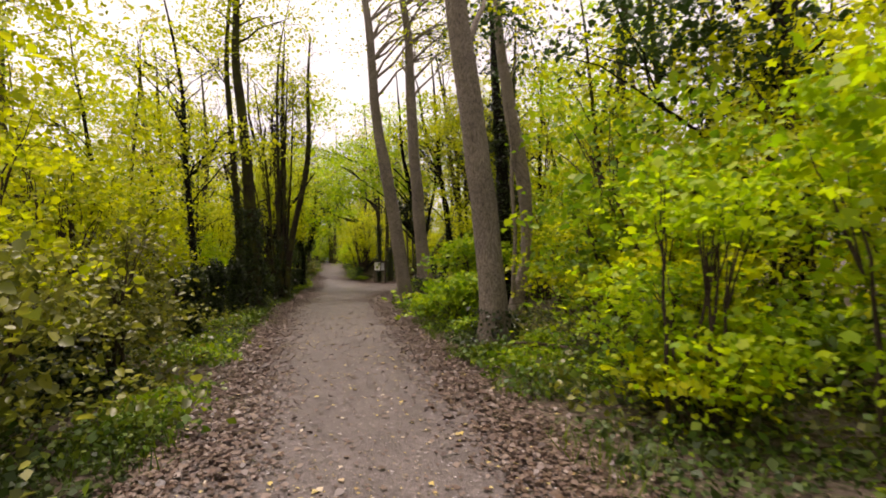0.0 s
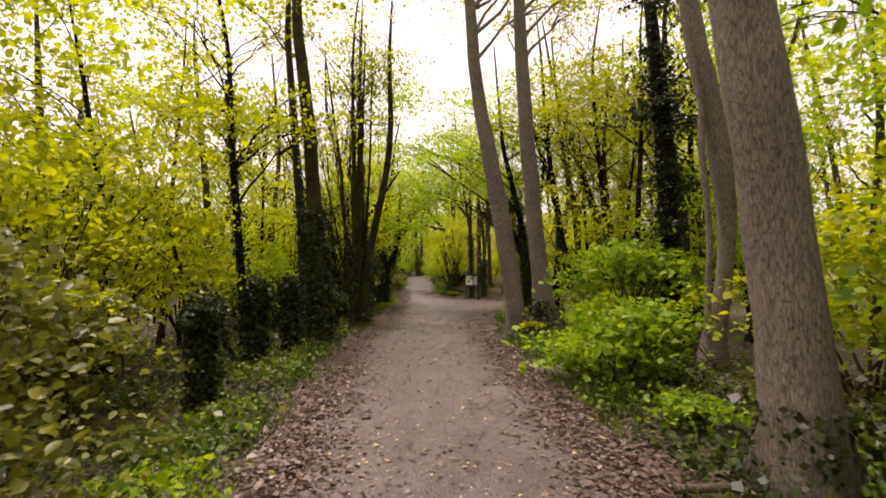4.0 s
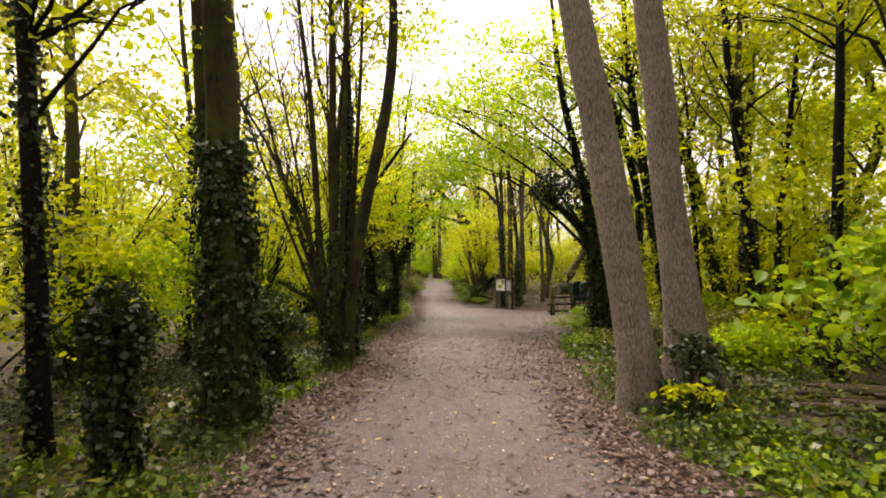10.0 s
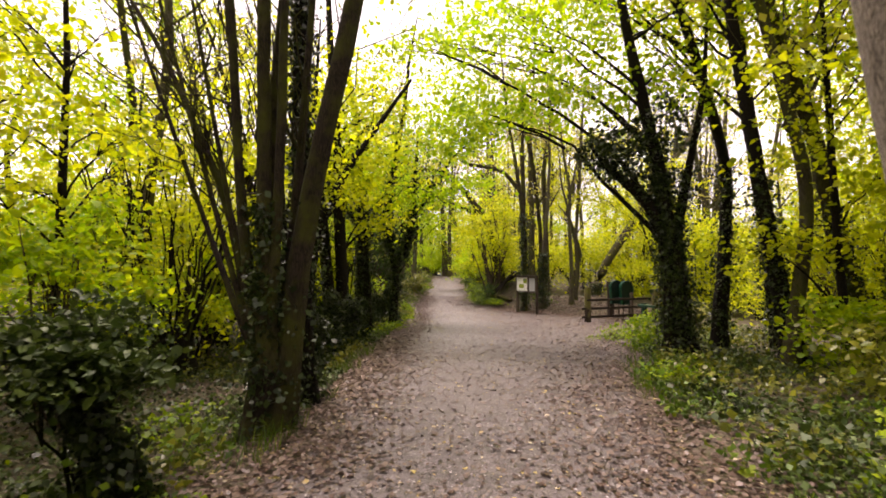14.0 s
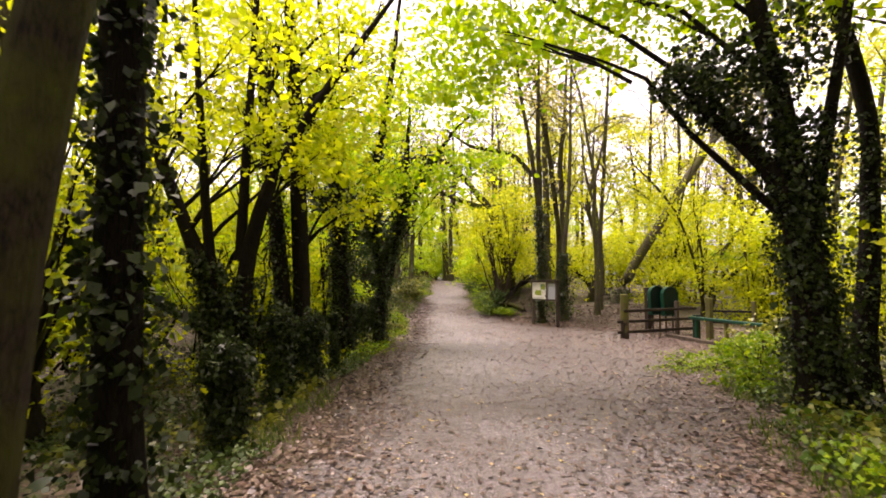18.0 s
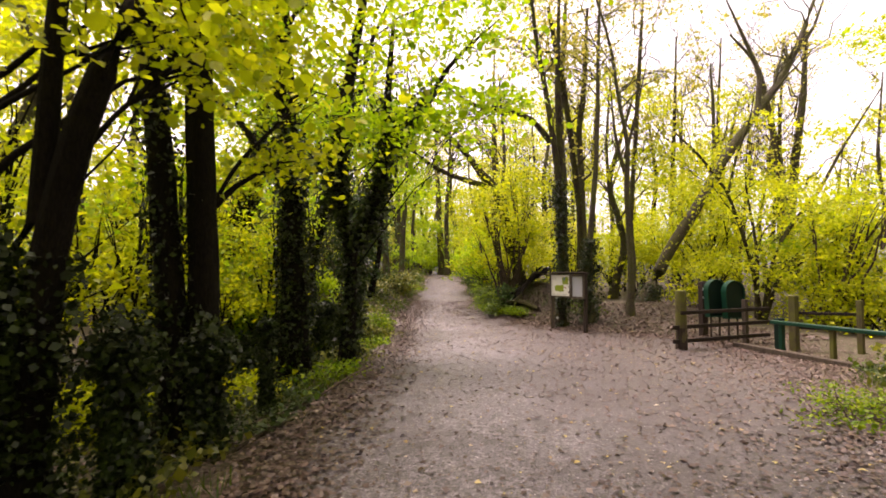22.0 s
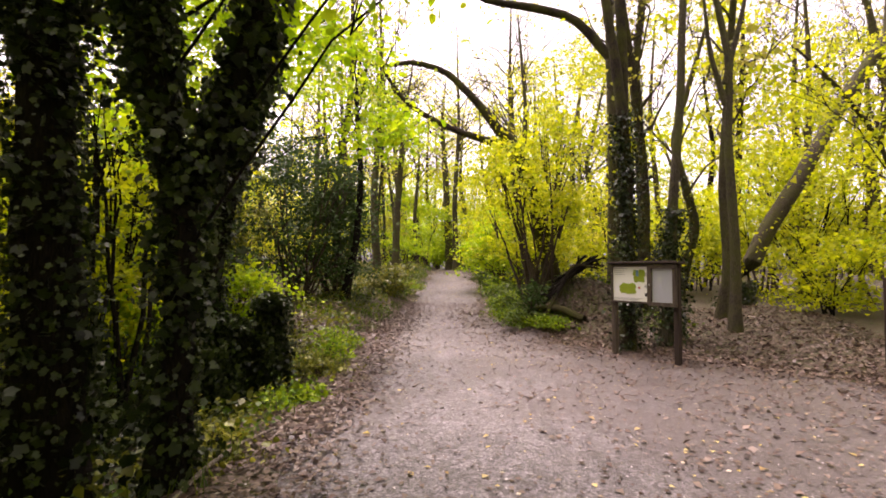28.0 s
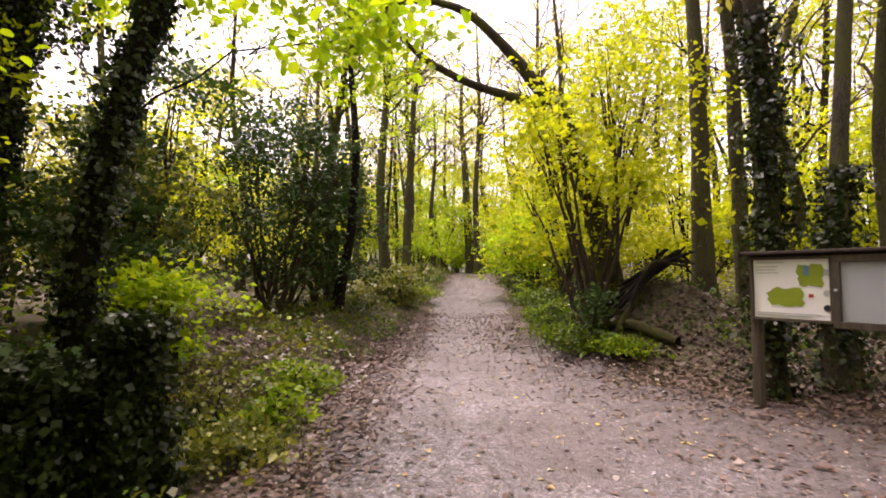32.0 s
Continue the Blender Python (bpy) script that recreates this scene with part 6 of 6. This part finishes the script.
bare_tree([(17.6, 46.0, 0, 0.24), (17.8, 46.0, 4.1, 0.21), (18.1, 46.0, 6.9, 0.19), (18.6, 46.0, 9.9, 0.16), (18.9, 46.0, 13.5, 0.08)], BARE, BARK_GREY, 405, 2.0, 9, LEAF_PALE, 40)
bare_tree([(17.0, 45.0, 0, 0.18), (16.7, 45.0, 6.8, 0.15), (16.2, 45.0, 9.3, 0.13), (15.8, 45.0, 11.4, 0.09), (14.5, 45.0, 12.8, 0.04)], BARE, BARK_GREY, 406, 1.9, 9, LEAF_PALE, 40)
bare_protos = [bare_tree([(-52 - 4 * k, -22, 0, 0.13), (-52 - 4 * k + 0.2 * k, -22, 3.0, 0.11), (-52.3 - 4 * k, -21.8, 6.5, 0.085), (-52 - 4 * k - 0.3 * k, -22, 10.5, 0.03)], "slender bare tree in the thinning wood", BARK_GREY if k != 1 else BARK_MOSS, 410 + k, 1.7, 9, LEAF_PALE, 45 + 30 * k) for k in range(3)]
plant(bare_protos, 18, 1.6, (7, 24), (43.5, 60), 0.85, 1.3)
plant(bare_protos, 11, 1.5, (-10, -1.5), (43, 60), 0.7, 1.1)
plant(bare_protos, 5, 1.6, (-9, -4.4), (4, 36), 0.8, 1.1, -6)
plant(bare_protos, 6, 1.6, (6.5, 12), (4, 24), 0.8, 1.1, -6)
plant(bare_protos, 4, 1.6, (2.5, 7), (45, 60), 0.8, 1.1)


# ---- fallen wood ----
def fallen_branch(points, label, mat=None, name="fallen_branch", sides=7, seed=1):
    x, y = points[0][0], points[0][1]
    t = thing(name, (x, y, gz(x, y)), label, "branch")
    q = spline([(a - x, b - y, gz(a, b) + c - gz(x, y), r) for a, b, c, r in points], 12)
    part_np("wood", *tube(q[:, :3], q[:, 3], sides, 0.08, seed), mat or DEADWOOD, t, "", True)


fallen_branch([(2.4, 7.2, 0.05, 0.03), (3.0, 7.1, 0.07, 0.035), (3.2, 6.6, 0.06, 0.03)], "bare fallen branch beside the pale tree")
fallen_branch([(3.3, 6.3, 0.22, 0.022), (3.75, 6.05, 0.24, 0.03), (4.2, 5.6, 0.17, 0.032), (4.9, 4.9, 0.08, 0.034)], "thick fallen branch among the plants")
fallen_branch([(2.55, 6.6, 0.04, 0.025), (3.0, 6.4, 0.05, 0.03), (3.1, 6.2, 0.04, 0.02)], "reddish fallen branch on the leaf litter")
fallen_branch([(3.3, 10.2, 0.1, 0.035), (4.2, 9.5, 0.08, 0.045), (5.2, 8.9, 0.1, 0.05)], "long fallen branch under the shrub")
for k in range(14):
    j, lay = k % 5, k // 5
    fallen_branch([(4.75 + 0.10 * j + 0.25 * lay, 16.35 - 0.2 * j, 0.07 + 0.09 * lay, 0.022 + 0.006 * (k % 3)), (5.5 + 0.06 * k, 15.75 - 0.16 * j, 0.13 + 0.09 * lay, 0.04), (6.7 + 0.12 * (k % 4), 14.9 - 0.12 * j + 0.1 * lay, 0.08 + 0.08 * lay, 0.03)],
                  "stacked dead branch in a brushwood pile", (BARK_MOSS, DEADWOOD, BARK_GREY)[k % 3], seed=k)
fallen_branch([(-0.25, 29.6, 0.12, 0.012), (-0.42, 29.0, 0.13, 0.016), (-0.8, 28.2, 0.04, 0.014)], "pale fallen branch along the verge")
fallen_branch([(-0.75, 27.4, 0.03, 0.02), (-0.95, 26.9, 0.05, 0.024), (-1.2, 26.3, 0.03, 0.018)], "mossy fallen branch along the verge", BARK_MOSS)
fallen_branch([(-0.40, 31.8, 0.06, 0.013), (-0.52, 31.2, 0.10, 0.018), (-0.55, 30.75, 0.10, 0.019), (-0.58, 30.3, 0.03, 0.016)], "pale fallen branch along the verge", BARK_PALE)
fallen_branch([(3.1, 39.3, 0.1, 0.07), (3.6, 38.6, 0.14, 0.085), (4.0, 38.0, 0.1, 0.07)], "mossy fallen log on the bank", BARK_MOSS, "fallen_log", 10)
fallen_branch([(2.9, 38.7, 0.05, 0.05), (3.4, 38.2, 0.08, 0.05), (3.8, 37.9, 0.06, 0.04)], "short fallen log on the bank", DEADWOOD, "fallen_log", 9)
for k in range(12):
    a = 0.9 * k
    fallen_branch([(3.3 + 0.12 * (k % 4), 38.6 + 0.09 * k, 0.15 + 0.05 * (k % 3), 0.035), (3.75 + 0.09 * k, 38.9 + 0.06 * k, 0.35 + 0.09 * (k % 4), 0.042), (4.5 + 0.3 * math.sin(a), 39.3 + 0.3 * math.cos(a), 0.45 + 0.1 * (k % 3), 0.02)], "dark branch in a brushwood heap", BARK_DARK if k % 3 else BARK_MOSS, seed=k)


# ---- plants low on the ground, grass and fallen leaves ----
def scatter(n, xr, yr, keep, g):
    y = g.uniform(*yr, n)
    x = np.where(g.uniform(0, 1, n) < 0.5, left_edge(y) - 4.5 * g.uniform(0, 1, n) ** 1.4, right_edge(y) + 4 * g.uniform(0, 1, n) ** 1.4)
    k = keep(x, y)
    return x[k], y[k]


def low_cover(name, label, n, keep, mat, size, high, seed, xr=(-9, 12), yr=(-4, 60), flat=0.6):
    g = np.random.default_rng(seed)
    x, y = scatter(n, xr, yr, keep, g)
    z = ground_z(x, y) + np.abs(g.normal(0, high, len(x))) + 0.02
    ob = part_np(name, *leaf_quads(np.stack([x, y, z], 1), size, g, flat), mat, None, label)
    return tagged(ob, kind="stuff", category="plants")


def patches(x, y, s=0.9, seed=0.0):
    return np.sin(s * x * 1.7 + seed) * np.cos(s * y * 1.1 + 2 * seed) + 0.6 * np.sin(s * 2.9 * y + x + seed)


def off_left(x, y):
    return left_edge(y) - x


def off_right(x, y):
    return x - right_edge(y)


low_cover("ground_ivy", "dark green ivy spread over the woodland floor", 190000, lambda x, y: ((off_left(x, y) > 0.35) & (off_left(x, y) < 5) & (patches(x, y) > 0.0) & ((y < 29) | (off_left(x, y) > 0.9)) & ((y < 36) | (y > 41))) | ((off_right(x, y) > 0.35) & (off_right(x, y) < 4) & (patches(x, y, 0.8, 1) > -0.5) & ((y < 30) | (y > 39.5))), GROUND_IVY, 0.055, 0.07, 201)
low_cover("verge_herbs", "bright green nettles and herbs along the verges", 120000, lambda x, y: ((off_left(x, y) > 0.25) & (off_left(x, y) < 2.4) & (patches(x, y, 1.3, 2) > 0.25) & ((y < 15) | (y > 28))) | ((off_right(x, y) > 0.2) & (off_right(x, y) < 2.6) & (patches(x, y, 1.2, 3) > 0.15) & ((y < 30) | (y > 37))), HERB, 0.06, 0.12, 202, flat=0.4)


low_cover("woodland_seedlings", "olive and yellow-green seedlings over the woodland floor", 90000, lambda x, y: ((off_left(x, y) > 0.6) & (patches(x, y) < 0.25) & ((y < 19) | (y > 23))) | ((off_right(x, y) > 0.6) & (patches(x, y, 0.8, 1) < -0.1) & ((y < 28) | (y > 39.5))), LEAF_OLIVE, 0.07, 0.14, 204, flat=0.5)


def grass(n, keep, seed):
    g = np.random.default_rng(seed)
    x, y = scatter(n, (-4, 8), (-2, 56), keep, g)
    z = ground_z(x, y)
    m = len(x)
    h = g.uniform(0.08, 0.26, m)
    a = g.uniform(0, 6.28, m)
    w = np.stack([np.cos(a), np.sin(a), np.zeros(m)], 1) * 0.006
    d = np.stack([g.normal(0, 0.4, m) * h, g.normal(0, 0.4, m) * h, h], 1)
    b = np.stack([x, y, z], 1)
    v = np.stack([b - w, b + w, b + d * 0.6 + w * 0.8, b + d - w * 0.2], 1).reshape(-1, 3)
    ob = part_np("grass", v, np.arange(4 * m, dtype=np.int32).reshape(-1, 4), HERB, None, "short grass blades at the path edges")
    tagged(ob, kind="stuff", category="grass")


grass(60000, lambda x, y: ((off_left(x, y) > 0.15) & (off_left(x, y) < 1.2) & (patches(x, y, 1.1, 4) > 0.2)) | ((off_right(x, y) > 0.1) & (off_right(x, y) < 1.2) & (patches(x, y, 1.0, 5) > 0.2) & ((y < 30) | (y > 38))), 203)


def litter(name, label, n, density, mat, size, seed, high=0.008, reach=1.8):
    """Leaves lying on the path and on a strip of the verge along both sides of it."""
    g = np.random.default_rng(seed)
    y = -2 + 62 * g.uniform(0, 1, n)
    x = left_edge(y) - reach + (right_edge(y) - left_edge(y) + 2 * reach) * g.uniform(0, 1, n)
    k = g.uniform(0, 1, n) < density(x, y)
    x, y = x[k], y[k]
    on_path = (off_left(x, y) < 0) & (off_right(x, y) < 0)
    z = ground_z(x, y) + 0.012 + np.where(on_path, 0.014, 0.0) + np.abs(g.normal(0, high, len(x)))
    ob = part_np(name, *leaf_quads(np.stack([x, y, z], 1), size, g, 0.86, fine="small" if size < 0.025 else False), mat, None, label)
    tagged(ob, kind="stuff", category="leaves")


def edge_density(x, y):
    """Leaves lie thick where the path meets the verge and thin out towards its middle."""
    d = np.minimum(-off_left(x, y), -off_right(x, y))
    wide = np.where(y > 22, 0.7, 0.35)
    inside = 0.06 + 0.94 * np.exp(-np.maximum(d, 0) / wide)
    return np.where(d < 0, np.exp(-np.maximum(-d - 0.5, 0) / 0.9), inside) * np.clip(0.75 + 0.35 * patches(x, y, 2.2, 6), 0.2, 1)


def drift(name, label, n, mat, size, seed):
    """Thick drifts of leaves along both edges of the path."""
    g = np.random.default_rng(seed)
    y = g.uniform(-1, 44, n)
    side = g.uniform(0, 1, n) < 0.5
    wide = np.where(side, np.where(y > 25, 0.3, np.where(y > 18, 0.45, 0.27)), np.where(y > 18, 0.75, 0.25))
    off = g.normal(0.0, 1.0, n) * wide
    x = np.where(side, left_edge(y) + 0.05 + off, right_edge(y) - 0.1 - off)
    k = np.clip(0.8 + 0.4 * patches(x, y, 2.6, 6), 0.25, 1) > g.uniform(0, 1, n)
    x, y = x[k], y[k]
    on_path = (off_left(x, y) < 0) & (off_right(x, y) < 0)
    z = ground_z(x, y) + 0.012 + np.where(on_path, 0.014, 0.0) + np.abs(g.normal(0, 0.016, len(x)))
    ob = part_np(name, *leaf_quads(np.stack([x, y, z], 1), size, g, 0.8), mat, None, label)
    tagged(ob, kind="stuff", category="leaves")


drift("leaf_drift", "thick drifts of brown leaves along the path edges", 120000, FALLEN, 0.043, 210)
litter("leaf_litter", "brown fallen leaves thinning over path and verge", 110000, lambda x, y: np.where(y > 26, 0.28, np.where(y > 17, 0.5, 0.25)) + 0.6 * edge_density(x, y), FALLEN, 0.038, 211, 0.010, 2.2)
litter("scattered_yellow_leaves", "pale yellow fallen leaves scattered over the path", 15000, lambda x, y: np.clip(0.22 + 0.25 * edge_density(x, y) + 0.3 * patches(x, y, 1.9, 7), 0.03, 1), FALLEN_YELLOW, 0.038, 213, reach=0.6)
litter("leaf_fragments", "small pale leaf fragments trodden into the path", 26000, lambda x, y: np.clip(0.4 + 0.4 * patches(x, y, 1.5, 9), 0.05, 1), FALLEN_YELLOW, 0.017, 215, 0.003, 0.0)
litter("grit", "small stones and grit trodden into the path", 90000, lambda x, y: np.where(y > 17, 0.85, 0.3), GRIT, 0.02, 214, 0.003, 0.0)
shrub(3.35, 15.6, 0.55, 0.5, "yellow sprig at the foot of the pale pair", LEAF_YELLOW, 230, 9, 14, 0.075, 0.13, stems=5, low=0.7, fine="lobed")
shrub(3.62, 16.12, 1.15, 0.5, "ivy growing up between the pale trunks", IVY, 231, 48, 30, 0.05, 0.11, stems=8, low=0.02, name="ivy_bush")
for k, (x, y, h, w) in enumerate(((-0.75, 29.6, 0.26, 0.8), (-0.68, 31.3, 0.26, 0.6), (-0.62, 33.0, 0.22, 0.5), (-0.62, 34.4, 0.3, 0.6), (-0.95, 35.4, 0.5, 1.0), (-1.5, 35.8, 0.75, 1.3), (-1.0, 36.6, 0.4, 0.9), (-0.8, 34.9, 0.35, 0.7))):
    shrub(x, y, h, w, "low yellow-green herbs at the path edge", LEAF_OLIVE if k % 2 else LEAF_GREEN, 240 + k, 34, 22, 0.045, 0.16, stems=14, low=0.05, name="herb_patch", category="plants", group="verge herbs")
for k, (x, y, h, w) in enumerate(((2.85, 38.7, 0.35, 0.9), (2.65, 39.5, 0.4, 0.9), (2.7, 40.3, 0.45, 1.0), (2.8, 41.2, 0.5, 1.0), (2.9, 42.3, 0.6, 1.2), (3.3, 38.3, 0.3, 0.8), (2.9, 43.8, 0.6, 1.2), (3.0, 45.4, 0.6, 1.3), (2.95, 47.2, 0.7, 1.3), (-0.6, 46.0, 0.5, 1.2), (-0.5, 48.5, 0.6, 1.3))):
    shrub(x, y, h, w, "bright green herbs and grass on the bank", LEAF_GREEN if k % 2 else HERB, 250 + k, 56, 28, 0.045, 0.16, stems=14, low=0.05, name="herb_patch", category="plants", group="verge herbs")


def bank_leaves(name, label, n, xr, yr, seed):
    g = np.random.default_rng(seed)
    x, y = g.uniform(*xr, n), g.uniform(*yr, n)
    k = (off_left(x, y) > -0.2) | (off_right(x, y) > -0.3)
    x, y = x[k], y[k]
    z = ground_z(x, y) + 0.015 + np.abs(g.normal(0, 0.02, len(x)))
    ob = part_np(name, *leaf_quads(np.stack([x, y, z], 1), 0.05, g, 0.7), FALLEN, None, label)
    tagged(ob, kind="stuff", category="leaves")


def ivy_patch(n, xr, yr, seed):
    g = np.random.default_rng(seed)
    x, y = g.uniform(*xr, n), g.uniform(*yr, n)
    k = off_left(x, y) > 0.9
    x, y = x[k], y[k]
    z = ground_z(x, y) + 0.02 + np.abs(g.normal(0, 0.09, len(x)))
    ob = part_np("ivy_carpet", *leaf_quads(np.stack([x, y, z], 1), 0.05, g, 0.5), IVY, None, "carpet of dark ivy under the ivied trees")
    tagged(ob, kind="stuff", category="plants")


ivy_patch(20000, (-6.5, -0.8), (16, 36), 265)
bank_leaves("bank_leaf_litter", "brown leaves over the mound behind the notice board", 16000, (3.0, 10.0), (33.5, 40.0), 261)
def strewn(n, xr, yr, seed):
    g = np.random.default_rng(seed)
    x, y = g.uniform(*xr, n), g.uniform(*yr, n)
    k = (off_right(x, y) < 0.3) & (g.uniform(0, 1, n) < np.clip(0.25 + (x - 2.2) / 3.5 + 0.35 * patches(x, y, 1.4, 3), 0, 1))
    x, y = x[k], y[k]
    z = ground_z(x, y) + 0.03 + np.abs(g.normal(0, 0.01, len(x)))
    ob = part_np("clearing_leaf_litter", *leaf_quads(np.stack([x, y, z], 1), 0.042, g, 0.82), FALLEN, None, "brown leaves strewn over the clearing by the fence")
    tagged(ob, kind="stuff", category="leaves")


strewn(10000, (1.6, 8.2), (23, 37), 266)
bank_leaves("wood_leaf_litter", "brown leaves over the floor of the wood", 16000, (-8.0, -0.6), (8.0, 35.0), 263)
bank_leaves("verge_leaf_litter", "brown leaves under the saplings", 7000, (2.4, 8.0), (2.0, 26.0), 264)
bank_leaves("mound_leaf_litter", "brown leaves over the low bank beside the path", 9000, (-3.4, -0.2), (35.8, 41.0), 262)
